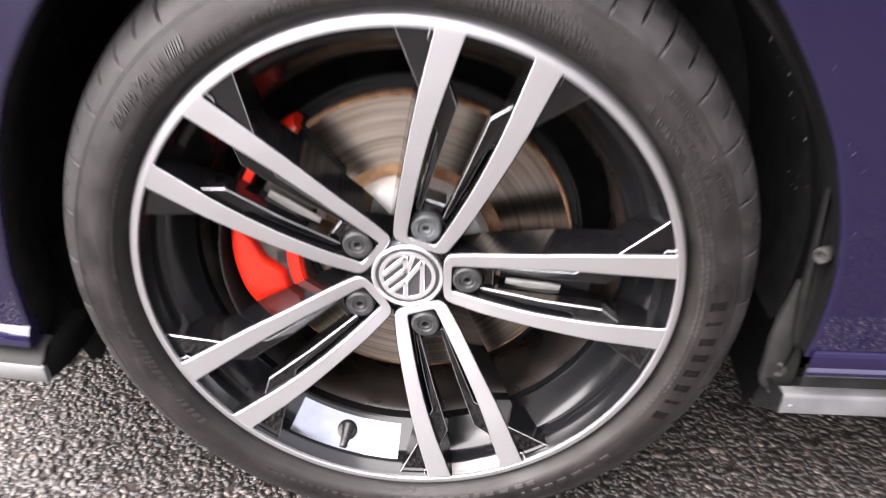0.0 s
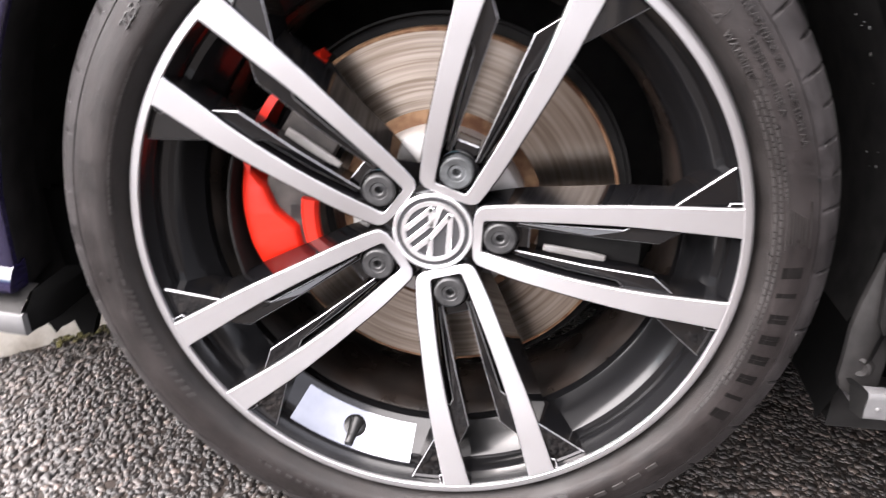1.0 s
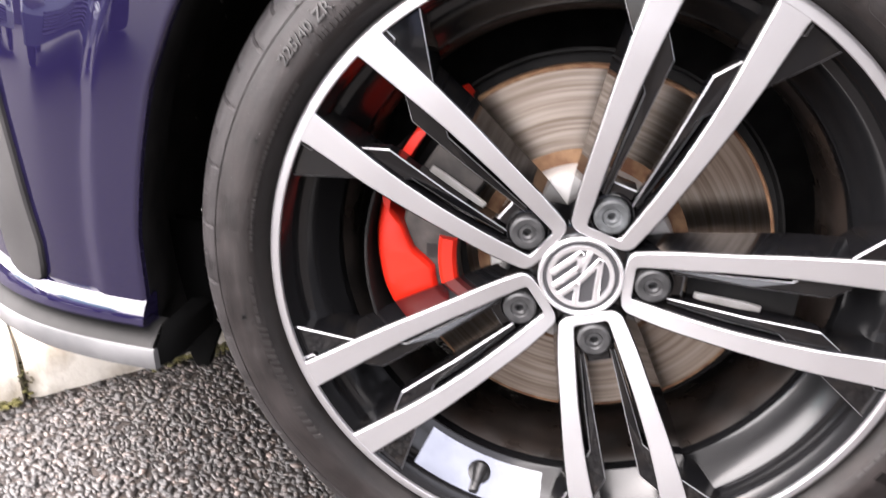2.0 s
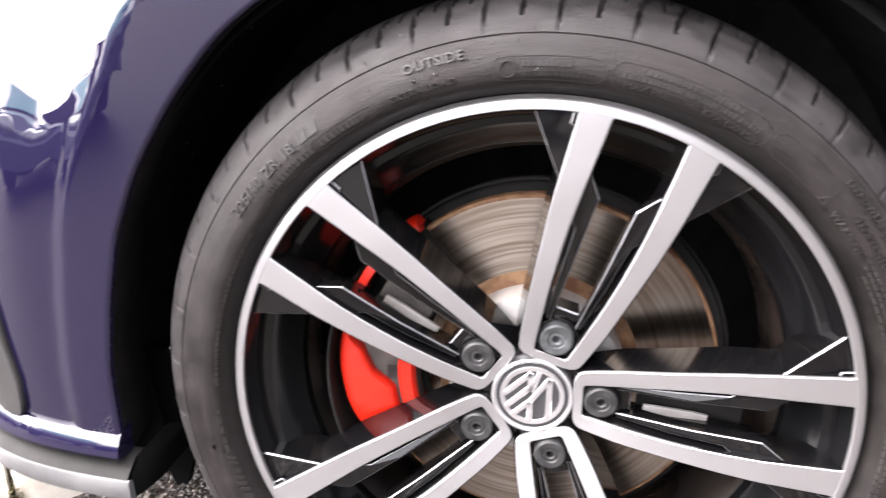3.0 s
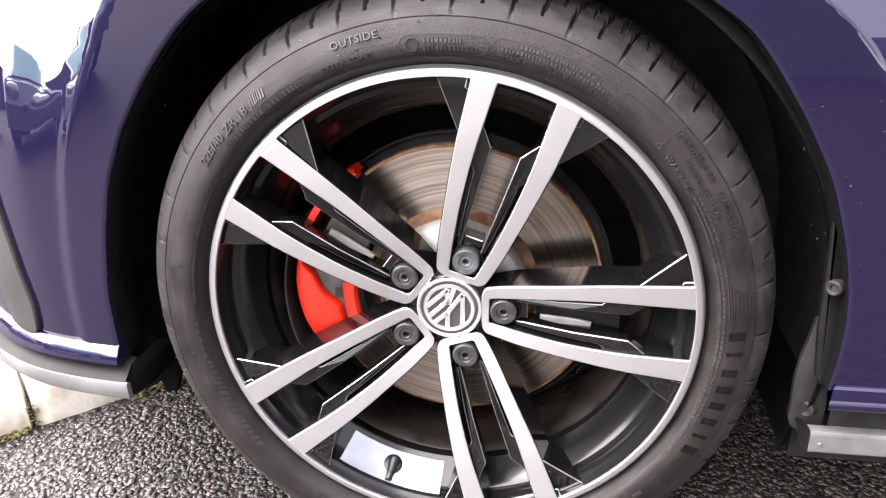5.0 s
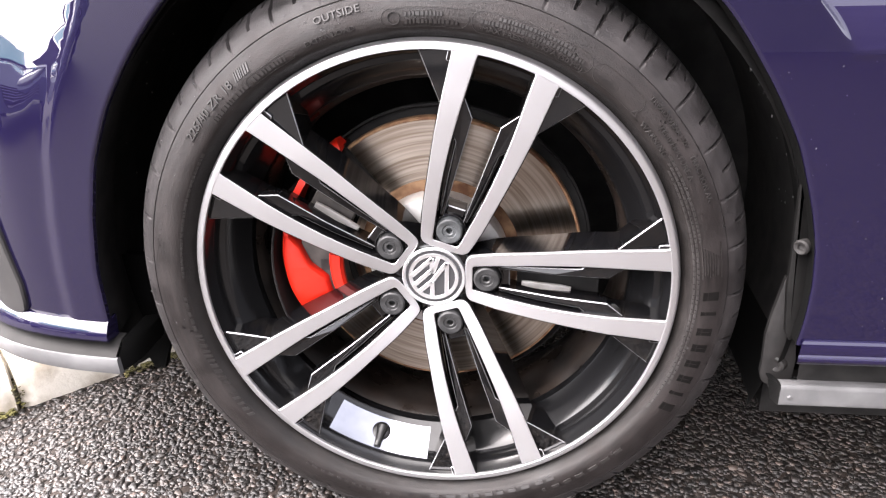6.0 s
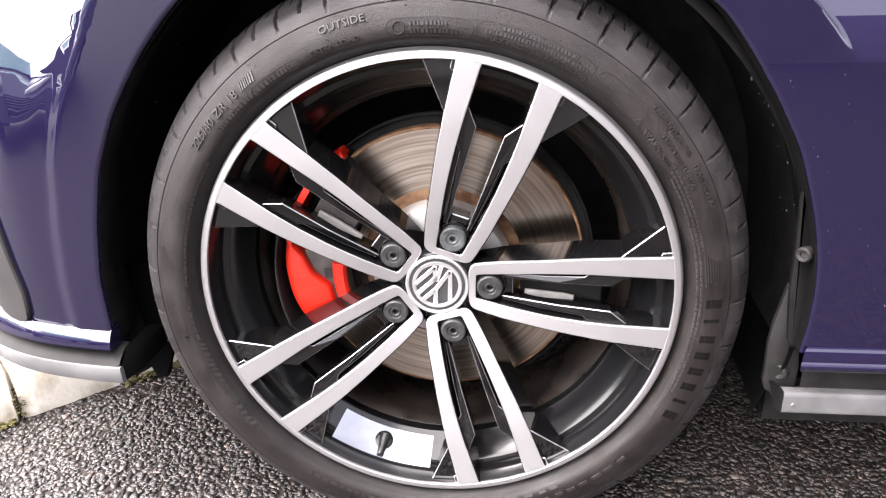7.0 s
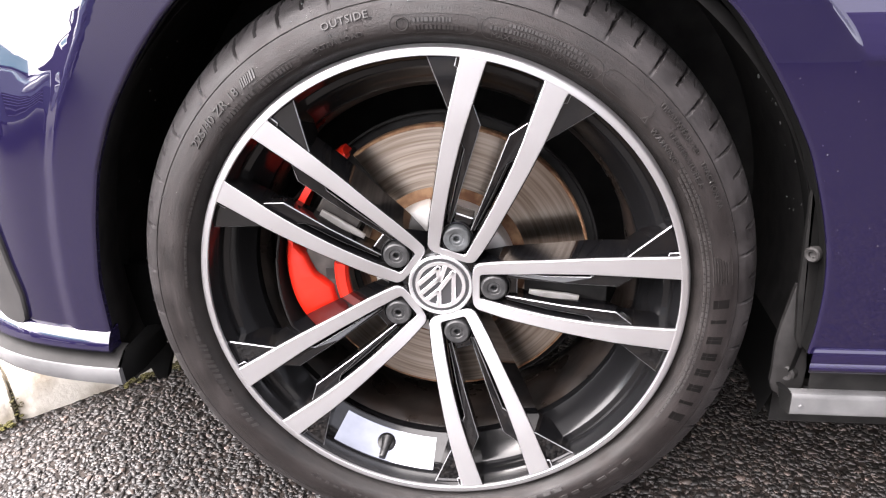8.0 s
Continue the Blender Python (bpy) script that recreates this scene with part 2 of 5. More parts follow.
def chipped_tar(m):
    """Bitumen set with stone chips, for the yard beyond the loose ones."""
    b = m.node_tree.nodes["Principled BSDF"]
    tc = m.node_tree.nodes.new("ShaderNodeTexCoord")
    cells = node(m, "ShaderNodeTexVoronoi", Scale=130.0)
    wire(m, tc, "Object", cells, "Vector")
    r = m.node_tree.nodes.new("ShaderNodeValToRGB")
    e = r.color_ramp.elements
    e[0].color, e[1].color = (0.010, 0.0084, 0.0076, 1), (0.036, 0.0285, 0.0245, 1)
    sep = m.node_tree.nodes.new("ShaderNodeSeparateColor")
    wire(m, cells, "Color", sep, "Color")
    wire(m, sep, "Red", r, "Fac")
    wire(m, r, "Color", b, "Base Color")
    bp = node(m, "ShaderNodeBump", Strength=0.22, Distance=0.003)
    bp.invert = True
    wire(m, cells, "Distance", bp, "Height")
    wire(m, bp, "Normal", b, "Normal")


chipped_tar(M_TAR)


# ---------------- mesh helpers ----------------
def finish(ob, mat, parent=None, smooth=True, angle=35):
    me = ob.data
    me.materials.append(mat)
    if smooth:
        me.shade_smooth()
        me.set_sharp_from_angle(angle=radians(angle))
    if parent is not None:
        ob.parent = parent
    return ob


def part(name, bm, mat, parent=None, label="", smooth=True, angle=35):
    me = bpy.data.meshes.new(name)
    bmesh.ops.recalc_face_normals(bm, faces=bm.faces)
    bm.to_mesh(me)
    bm.free()
    ob = new(name, me)
    finish(ob, mat, parent, smooth, angle)
    if label:
        tagged(ob, label)
    return ob


def mesh_part(name, verts, faces, mat, parent=None, label="", smooth=True, angle=35):
    bm = bmesh.new()
    vs = [bm.verts.new(p) for p in verts]
    for fc in faces:
        if len(set(fc)) >= 3:
            try:
                bm.faces.new([vs[i] for i in dict.fromkeys(fc)])
            except ValueError:
                pass
    return part(name, bm, mat, parent, label, smooth, angle)


def lathe(profile, segs, closed=False, a0=0.0, a1=360.0):
    """Rings round the y axis from (radius, y) pairs."""
    full = abs(a1 - a0 - 360) < 1e-6
    cols = segs if full else segs + 1
    verts, faces = [], []
    n = len(profile)
    for i in range(cols):
        a = radians(a0 + (a1 - a0) * i / segs)
        c, s_ = math.cos(a), math.sin(a)
        verts += [(r * c, y, r * s_) for r, y in profile]
    for i in range(segs):
        j = (i + 1) % cols
        for k in range(n if closed else n - 1):
            k2 = (k + 1) % n
            faces.append((i * n + k, j * n + k, j * n + k2, i * n + k2))
    if closed and not full:
        faces.append(tuple(range(n)))
        faces.append(tuple(range((cols - 1) * n, cols * n)))
    return verts, faces


def grid(rows):
    """A sheet from rows of points, all of one length."""
    w = len(rows[0])
    verts = [p for r in rows for p in r]
    faces = [(i * w + k, i * w + k + 1, (i + 1) * w + k + 1, (i + 1) * w + k) for i in range(len(rows) - 1) for k in range(w - 1)]
    return verts, faces


def inset(outline, d):
    """The outline moved inwards by d on every side."""
    n = len(outline)
    area = sum(outline[i][0] * outline[(i + 1) % n][1] - outline[(i + 1) % n][0] * outline[i][1] for i in range(n))
    sg = 1 if area > 0 else -1
    out = []
    for i in range(n):
        p, a, b = Vector(outline[i]), Vector(outline[i - 1]), Vector(outline[(i + 1) % n])
        e1, e2 = (p - a).normalized(), (b - p).normalized()
        n1, n2 = Vector((-e1.y, e1.x)) * sg, Vector((-e2.y, e2.x)) * sg
        m = (n1 + n2)
        m = m / max(m.length_squared / 2, 0.35)
        out.append(tuple(p + m * d))
    return out


def prism(outline, front, back, chamfer=0.0):
    """A solid in the wheel's plane: (u, v) outline, front and back depth as functions of radius, chamfered front edge."""
    n = len(outline)
    rings = []
    if chamfer:
        rings.append([(u, front(math.hypot(u, v)), v) for u, v in inset(outline, chamfer)])
        rings.append([(u, front(math.hypot(u, v)) + chamfer, v) for u, v in outline])
    else:
        rings.append([(u, front(math.hypot(u, v)), v) for u, v in outline])
    rings.append([(u, back(math.hypot(u, v)), v) for u, v in outline])
    verts = [p for r in rings for p in r]
    last = (len(rings) - 1) * n
    faces = [tuple(range(n)), tuple(range(last, last + n))]
    for k in range(len(rings) - 1):
        faces += [(k * n + i, k * n + (i + 1) % n, (k + 1) * n + (i + 1) % n, (k + 1) * n + i) for i in range(n)]
    return verts, faces


def edge_strip(outline, front, chamfer, edges, lift=0.00025):
    """The chamfer of a prism along some of its edges, cut bright, a hair proud of it."""
    ins = inset(outline, chamfer * 1.15)
    n = len(outline)
    verts, faces = [], []
    for i in edges:
        j = (i + 1) % n
        for u, v in (ins[i], ins[j]):
            verts.append((u, front(math.hypot(u, v)) - lift, v))
        for u, v in (outline[j], outline[i]):
            verts.append((u, front(math.hypot(u, v)) + chamfer - lift, v))
        k = len(verts) - 4
        faces.append((k, k + 1, k + 2, k + 3))
    return verts, faces


def turned(verts, degrees):
    c, s_ = math.cos(radians(degrees)), math.sin(radians(degrees))
    return [(x * c - z * s_, y, x * s_ + z * c) for x, y, z in verts]


def interp(x, table):
    return float(np.interp(x, [a for a, b in table], [b for a, b in table]))


# ---------------- the car: root ----------------
HUB = (0.0, 0.0, 0.308)
car = tagged(new("car"), "dark blue violet hatchback parked on wet asphalt by a kerb", "car")

# ---------------- wheel ----------------
SPIN = -0.9
FACE = [(0.03, 0.027), (0.05, 0.024), (0.08, 0.017), (0.12, 0.010), (0.18, 0.003), (0.235, 0.0), (0.26, 0.0)]
ARM_OUT = [(0.0400, 0.0245), (0.050, 0.0275), (0.070, 0.0315), (0.110, 0.0370), (0.125, 0.0392), (0.150, 0.0425), (0.180, 0.0455), (0.2335, 0.0493)]
ARM_IN = [(0.0440, 0.0150), (0.070, 0.0188), (0.100, 0.0228), (0.123, 0.0250), (0.147, 0.0268), (0.175, 0.0278), (0.200, 0.0278), (0.2365, 0.0278)]


def face_y(r):
    return interp(r, FACE)


front_barrel = [(0.2385, 0.0115), (0.2368, 0.0030), (0.2355, 0.0060), (0.2320, 0.0145), (0.2306, 0.0165), (0.2302, 0.0236), (0.2294, 0.0256), (0.2238, 0.0264), (0.2226, 0.0276), (0.2180, 0.0340), (0.2118, 0.0432), (0.2063, 0.0527), (0.2040, 0.0550), (0.2028, 0.0640), (0.2065, 0.0660), (0.2330, 0.0320), (0.2345, 0.0130)]
v, f = lathe(front_barrel, 180, closed=True)
wheel = mesh_part("wheel", v, f, M_BARREL, car, "five twin-spoke black alloy wheel with machined silver face")
wheel.location = HUB
inner_barrel = [(0.2026, 0.0645), (0.1990, 0.0700), (0.1965, 0.0800), (0.1965, 0.1300), (0.2040, 0.1550), (0.2140, 0.1850), (0.2300, 0.2000), (0.2330, 0.2000), (0.2180, 0.1820), (0.2080, 0.1550), (0.2010, 0.1300), (0.2020, 0.0800), (0.2062, 0.0665)]
v, f = lathe(inner_barrel, 160, closed=True)
mesh_part("inner_barrel", v, f, M_DUSTY, wheel, "brake-dust covered inner rim barrel")

lip_profile = [(0.2363, 0.0030), (0.2363, 0.0006), (0.2369, 0.0), (0.2416, 0.0001), (0.2430, 0.0007), (0.2441, 0.0022), (0.2449, 0.0050), (0.2451, 0.0074), (0.2456, 0.0078), (0.2460, 0.0090), (0.2458, 0.0120), (0.2380, 0.0120)]
v, f = lathe(lip_profile, 300, closed=True)
mesh_part("rim_lip", v, f, M_SILVER, wheel, "machined bare aluminium rim lip")


def u_pairs():
    """Outer and inner edges of one twin spoke, from the lip down to the hub and back."""
    us = [0.2372, 0.2352, 0.232, 0.222, 0.21, 0.195, 0.18, 0.165, 0.15, 0.135, 0.12, 0.105, 0.09, 0.078, 0.067, 0.058, 0.050]
    arm = []
    for u in us:
        vo, vi = interp(u, ARM_OUT), interp(u, ARM_IN)
        if u > 0.2371:
            r = 0.2372
            arm.append(((math.sqrt(r * r - 0.0512 ** 2), 0.0512), (math.sqrt(r * r - 0.0260 ** 2), 0.0260)))
        else:
            uo = u - 0.0045 * max(0.0, (u - 0.15) / 0.087)
            grow = 0.0006 if u > 0.235 else 0.0
            arm.append(((uo, vo + grow), (u, vi - grow)))
    bend = []
    for i in range(6):
        a = radians(15 + 75 * i / 5)
        o = (0.0425 - 0.0085 * math.sin(a), 0.0155 + 0.0100 * math.cos(a))
        q = (0.0435 - 0.0035 * math.sin(a), 0.0112 + 0.0035 * math.cos(a))
        bend.append((o, q))
    bend += [((0.0335, 0.010), (0.0400, 0.0070)), ((0.0333, 0.004), (0.0400, 0.003))]
    half = arm + bend
    return half + [((a, -b), (c, -d)) for (a, b), (c, d) in reversed(half)]


PAIRS = u_pairs()


def strip_solid(pairs, lift, widen, back, draft):
    """A raised band: chamfered face edges, then walls down to the back."""
    rows = []
    for o, q in pairs:
        o, q = Vector(o), Vector(q)
        w = (o - q).normalized()
        o, q = o + w * widen, q - w * widen
        ro, rq = o.length, q.length
        oc, qc = o + w * 0.0007, q - w * 0.0007
        od, qd = o + w * draft, q - w * draft * 0.5
        rows.append([(qd.x, back(rq), qd.y), (qc.x, face_y(rq) + lift + 0.0006, qc.y), (q.x, face_y(rq) + lift, q.y), (o.x, face_y(ro) + lift, o.y),
                     (oc.x, face_y(ro) + lift + 0.0006, oc.y), (od.x, back(ro), od.y)])
    return rows


def back_y(r):
    return face_y(r) + interp(r, [(0.03, 0.020), (0.08, 0.034), (0.16, 0.040), (0.20, 0.036), (0.24, 0.026)])


for k in range(5):
    rot = SPIN + 72 * k
    v, f = grid(strip_solid(PAIRS, 0.0003, 0.0, lambda r: face_y(r) + 0.0020, 0.0008))
    mesh_part("spoke_face", turned(v, rot), f, M_SILVER, wheel, "machined silver face of twin spoke", angle=25)
    v, f = grid(strip_solid(PAIRS, 0.0012, 0.0008, back_y, 0.0045))
    mesh_part("spoke", turned(v, rot), f, M_BLACK, wheel, angle=25)
    for side in (1, -1):
        # floor of the slot, then the ledge that leaves a slot against the arm
        low = [(0.058, 0.0140), (0.110, 0.0190), (0.172, 0.0215), (0.190, 0.0285), (0.150, 0.0275), (0.110, 0.0240), (0.060, 0.0180)]
        top = [(0.066, 0.0102), (0.125, 0.0122), (0.177, 0.0138), (0.1955, 0.0280), (0.1560, 0.0268), (0.1495, 0.0218), (0.110, 0.0186), (0.068, 0.0142)]
        v, f = prism([(a, b * side) for a, b in low], lambda r: face_y(r) + 0.020, lambda r: face_y(r) + 0.044)
        mesh_part("spoke_web", turned(v, rot), f, M_BLACK, wheel, smooth=False)
        v, f = prism([(a, b * side) for a, b in top], lambda r: face_y(r) + interp(r, [(0.06, 0.010), (0.12, 0.006), (0.2, 0.0045)]), lambda r: face_y(r) + 0.019, 0.0011)
        mesh_part("spoke_ledge", turned(v, rot), f, M_BLACK, wheel, smooth=False)
        v, f = edge_strip([(a, b * side) for a, b in top], lambda r: face_y(r) + interp(r, [(0.06, 0.010), (0.12, 0.006), (0.2, 0.0045)]), 0.0007, (0, 1, 2, 4, 5, 6))
        mesh_part("ledge_edge", turned(v, rot), f, M_EDGE, wheel, "bright cut edge of the spoke ledge", smooth=False)
        # corner gusset between the arm and the rim
        tri = [(0.1815, 0.0462 * side), (0.2335, 0.0495 * side), (0.2215, 0.0800 * side)]
        v, f = prism(tri, lambda r: interp(r, [(0.188, 0.0040), (0.236, 0.0070)]), lambda r: 0.046, 0.0013)
        mesh_part("spoke_gusset", turned(v, rot), f, M_BLACK, wheel, smooth=False)
        v, f = edge_strip(tri, lambda r: interp(r, [(0.188, 0.0040), (0.236, 0.0070)]), 0.0009, (2,))
        mesh_part("gusset_edge", turned(v, rot), f, M_EDGE, wheel, "bright cut edge of the corner gusset", smooth=False)
        # small cast step in the corner at the lip
        pad = [(0.2200, 0.0492 * side), (0.2315, 0.0500 * side), (0.2312, 0.0540 * side), (0.2215, 0.0532 * side)]
        v, f = prism(pad, lambda r: 0.0035, lambda r: 0.012, 0.0007)
        mesh_part("corner_step", turned(v, rot), f, M_BLACK, wheel, smooth=False)
        v, f = edge_strip(pad, lambda r: 0.0035, 0.0007, (2, 3))
        mesh_part("step_edge", turned(v, rot), f, M_EDGE, wheel, smooth=False)
    # web in front of the bolt
    v, f = prism([(0.070, -0.0095), (0.079, -0.0095), (0.079, 0.0095), (0.070, 0.0095)], lambda r: 0.033, lambda r: 0.055, 0.0010)
    mesh_part("bolt_web", turned(v, rot), f, M_BLACK, wheel, smooth=False)
    v, f = edge_strip([(0.070, -0.0095), (0.079, -0.0095), (0.079, 0.0095), (0.070, 0.0095)], lambda r: 0.033, 0.0010, (1,))
    mesh_part("web_edge", turned(v, rot), f, M_EDGE, wheel, smooth=False)
    # bolt seat and wheel bolt with its plastic cap
    c, s_ = 0.0552 * math.cos(radians(rot)), 0.0552 * math.sin(radians(rot))
    v, f = lathe([(0.0148, 0.036), (0.0150, 0.0300), (0.0158, 0.0292), (0.0168, 0.0294), (0.0172, 0.0310), (0.0176, 0.042)], 36)
    mesh_part("bolt_seat", [(x + c, y, z + s_) for x, y, z in v], f, M_BLACK, wheel)
    v, f = lathe([(0.0, 0.0085), (0.0026, 0.0085), (0.0030, 0.0020), (0.0040, 0.0012), (0.0066, 0.0016), (0.0074, 0.0002), (0.0118, 0.0), (0.0132, 0.0010), (0.0138, 0.0030), (0.0141, 0.016)], 40)
    mesh_part("bolt_cap", [(x + c, y + 0.0232, z + s_) for x, y, z in v], f, M_CAP_PALE if k == 1 else M_CAP, wheel, "pale grey wheel bolt cap" if k == 1 else "dusty dark grey plastic wheel bolt cap")

v, f = lathe([(0.0, 0.034), (0.030, 0.034), (0.038, 0.033), (0.046, 0.036), (0.050, 0.044), (0.050, 0.070)], 100)
mesh_part("hub_plate", v, f, M_BLACK, wheel)
v, f = lathe([(0.0290, 0.0300), (0.0298, 0.0266), (0.0308, 0.0256), (0.0322, 0.0254), (0.0331, 0.0262), (0.0335, 0.0285), (0.0335, 0.040)], 96)
mesh_part("centre_cap_ring", v, f, M_CHROME, wheel, "chrome ring of round centre cap")
v, f = lathe([(0.0, 0.0275), (0.0292, 0.0275), (0.0296, 0.036)], 72)
mesh_part("centre_cap", v, f, M_DARKINSET, wheel, "dark grey inset of centre cap")
v, f = lathe([(0.0222, 0.0276), (0.0226, 0.0262), (0.0258, 0.0260), (0.0264, 0.0276)], 72)
mesh_part("badge_ring", v, f, M_CHROME, wheel)
STROKES = [((-0.70, 0.02), (-0.02, 0.64)), ((-0.66, -0.34), (-0.06, 0.22)), ((-0.05, 0.64), (-0.05, 0.14)), ((-0.50, -0.56), (-0.05, -0.16)),
           ((-0.05, -0.16), (-0.06, -0.74)), ((-0.05, -0.16), (0.44, 0.50)), ((0.44, 0.50), (0.40, -0.62)), ((-0.02, 0.12), (0.18, 0.70))]
for a, b in STROKES:
    a, b = Vector(a) * 0.0325, Vector(b) * 0.0325
    w = (b - a).normalized()
    nrm = Vector((-w.y, w.x)) * 0.0022
    o = [a + nrm, b + nrm, b - nrm, a - nrm]
    v, f = prism([(p.x, p.y) for p in o], lambda r: 0.0260, lambda r: 0.0278, 0.0005)
    mesh_part("badge_bar", v, f, M_CHROME, wheel, smooth=False)

# tyre
TYRE = [(0.2360, 0.014), (0.2445, 0.0130), (0.2464, 0.0105), (0.2478, 0.0065), (0.2495, 0.0030), (0.2515, 0.0000), (0.2530, -0.0044), (0.2550, -0.0074), (0.2590, -0.0094), (0.2640, -0.0102), (0.2690, -0.0099), (0.2740, -0.0088), (0.2800, -0.0068),
        (0.2850, -0.0047), (0.2868, -0.0038), (0.2871, -0.0024), (0.2876, -0.0024), (0.2880, -0.0032), (0.2930, -0.0008), (0.2985, 0.0032), (0.3030, 0.0082), (0.3065, 0.0140), (0.3095, 0.0210), (0.3122, 0.030),
        (0.3146, 0.040), (0.3160, 0.050), (0.3170, 0.062), (0.3182, 0.080), (0.3186, 0.105), (0.3182, 0.130), (0.3165, 0.155), (0.3095, 0.188), (0.2980, 0.206),
        (0.2800, 0.215), (0.2600, 0.212), (0.2360, 0.196)]
TYRE_FACE = sorted([(r, y) for r, y in TYRE if y < 0.012])


def tyre_y(r):
    return interp(r, TYRE_FACE)


SEG = 1480
verts, faces = [], []
n = len(TYRE)
for i in range(SEG):
    a = 2 * math.pi * i / SEG
    for r, y in TYRE:
        if y < 0.155 and r > 0.2885:
            slant = math.degrees(a) + interp(y, [(0.0, 0.0), (0.02, 0.35), (0.06, 1.8), (0.16, 5.0)])
            ph = (slant / 360 * 74) % 1.0
            long_one = int(slant / 360 * 74) % 2 == 0
            deep = 0.0
            if ph < 0.085 and (y > -0.005 if long_one else y > 0.005):
                deep = 0.0060
            if ((slant + 2.3) / 360 * 74) % 1.0 < 0.06 and y > 0.028:
                deep = 0.004
            if 0.0685 < y < 0.0795 or 0.118 < y < 0.128:
                deep = 0.007
            r = r - deep * min(1.0, max(0.18, (y + 0.004) / 0.014))
        x, z = r * math.cos(a), r * math.sin(a)
        verts.append((x, y, max(z, -0.3072)))
for i in range(SEG):
    j = (i + 1) % SEG
    for k in range(n - 1):
        faces.append((i * n + k, j * n + k, j * n + k + 1, i * n + k + 1))
mesh_part("tyre", verts, faces, M_RUBBER, wheel, "worn low-profile black tyre with damp sidewall", angle=40)


# raised writing on the sidewall
def on_sidewall(verts, r0, a0, lift):
    """Flat text (x along, y up, z depth) laid round the sidewall; it reads clockwise from angle a0."""
    out = []
    for x, y, z in verts:
        r = r0 + y
        a = radians(a0) - x / r0
        out.append((r * math.cos(a), tyre_y(r) - lift * z, r * math.sin(a)))
    return out


def lettering(text, r0, a0, a1, size, lift=0.0016):
    cu = bpy.data.curves.new("lettering", "FONT")
    cu.body, cu.size, cu.resolution_u = text, size, 2
    ob = bpy.data.objects.new("lettering", cu)
    scene.collection.objects.link(ob)
    bpy.context.view_layer.update()
    me = bpy.data.meshes.new_from_object(ob.evaluated_get(bpy.context.evaluated_depsgraph_get()))
    bpy.data.objects.remove(ob)
    bm = bmesh.new()
    bm.from_mesh(me)
    bpy.data.meshes.remove(me)
    xs = [q.co.x for q in bm.verts]
    wide = radians(a0 - a1) * r0
    k = wide / (max(xs) - min(xs))
    lo = min(xs)
    top = bm.faces[:]
    ret = bmesh.ops.extrude_face_region(bm, geom=top)
    up = {g for g in ret["geom"] if isinstance(g, bmesh.types.BMVert)}
    flat = [((q.co.x - lo) * k, q.co.y, 1.0 if q in up else -0.5) for q in bm.verts]
    for q, p in zip(bm.verts, on_sidewall(flat, r0, a0, lift)):
        q.co = p
    return part("sidewall_lettering", bm, M_LETTER, wheel, smooth=False)


SMALL_PRINT = bmesh.new()


def bars(r0, a0, a1, height, seed, lift=0.0012, lean=0.0, word=0.012, gap=0.0022, mat=None):
    """Writing that cannot be read: a row of plain raised bars. Tall ones are parts of their own, small print is joined."""
    rng = random.Random(seed)
    x, end = 0.0, radians(a0 - a1) * r0
    while x < end:
        w = min(word * rng.uniform(0.6, 1.3), end - x)
        if w < 0.0008:
            break
        bm = bmesh.new() if height > 0.009 else SMALL_PRINT
        m = max(1, int(w / 0.002))
        ring = []
        for i in range(m + 1):
            xx = x + w * i / m
            ring.append([bm.verts.new(on_sidewall([(xx + yy * lean, yy, zz)], r0, a0, lift)[0]) for yy, zz in ((0, -0.5), (0.0002, 1), (height - 0.0002, 1), (height, -0.5))])
        for i in range(m):
            for q in range(3):
                bm.faces.new((ring[i][q], ring[i + 1][q], ring[i + 1][q + 1], ring[i][q + 1]))
        bm.faces.new(ring[0])
        bm.faces.new(ring[-1])
        if height > 0.009:
            part("sidewall_block", bm, mat or M_LETTER, wheel, smooth=False)
        x += w + gap * rng.uniform(0.7, 1.4)


def loop_line(r0, r1, a0, a1, width=0.0006, lift=0.0005):
    """A thin raised outline with round ends."""
    mid, half = (r0 + r1) / 2, (r1 - r0) / 2
    end = radians(a0 - a1) * mid
    pts = [(half + (end - 2 * half) * i / 24, half) for i in range(25)]
    pts += [(end - half + half * math.sin(t), half * math.cos(t)) for t in (math.pi * i / 10 for i in range(1, 10))]
    pts += [(end - half - (end - 2 * half) * i / 24, -half) for i in range(25)]
    pts += [(half - half * math.sin(t), -half * math.cos(t)) for t in (math.pi * i / 10 for i in range(1, 10))]
    n = len(pts)
    bm = bmesh.new()
    rings = []
    for i, p in enumerate(pts):
        a, b = Vector(pts[i - 1]), Vector(pts[(i + 1) % n])
        t = (b - a).normalized()
        nn = Vector((-t.y, t.x)) * width / 2
        q = Vector(p)
        flat = [((q + nn).x, (q + nn).y, -0.5), ((q + nn * 0.5).x, (q + nn * 0.5).y, 1), ((q - nn * 0.5).x, (q - nn * 0.5).y, 1), ((q - nn).x, (q - nn).y, -0.5)]
        rings.append([bm.verts.new(c) for c in on_sidewall(flat, mid, a0, lift)])
    for i in range(n):
        for q in range(3):
            bm.faces.new((rings[i][q], rings[(i + 1) % n][q], rings[(i + 1) % n][q + 1], rings[i][q + 1]))
    return part("sidewall_outline", bm, M_LETTER, wheel, smooth=False)


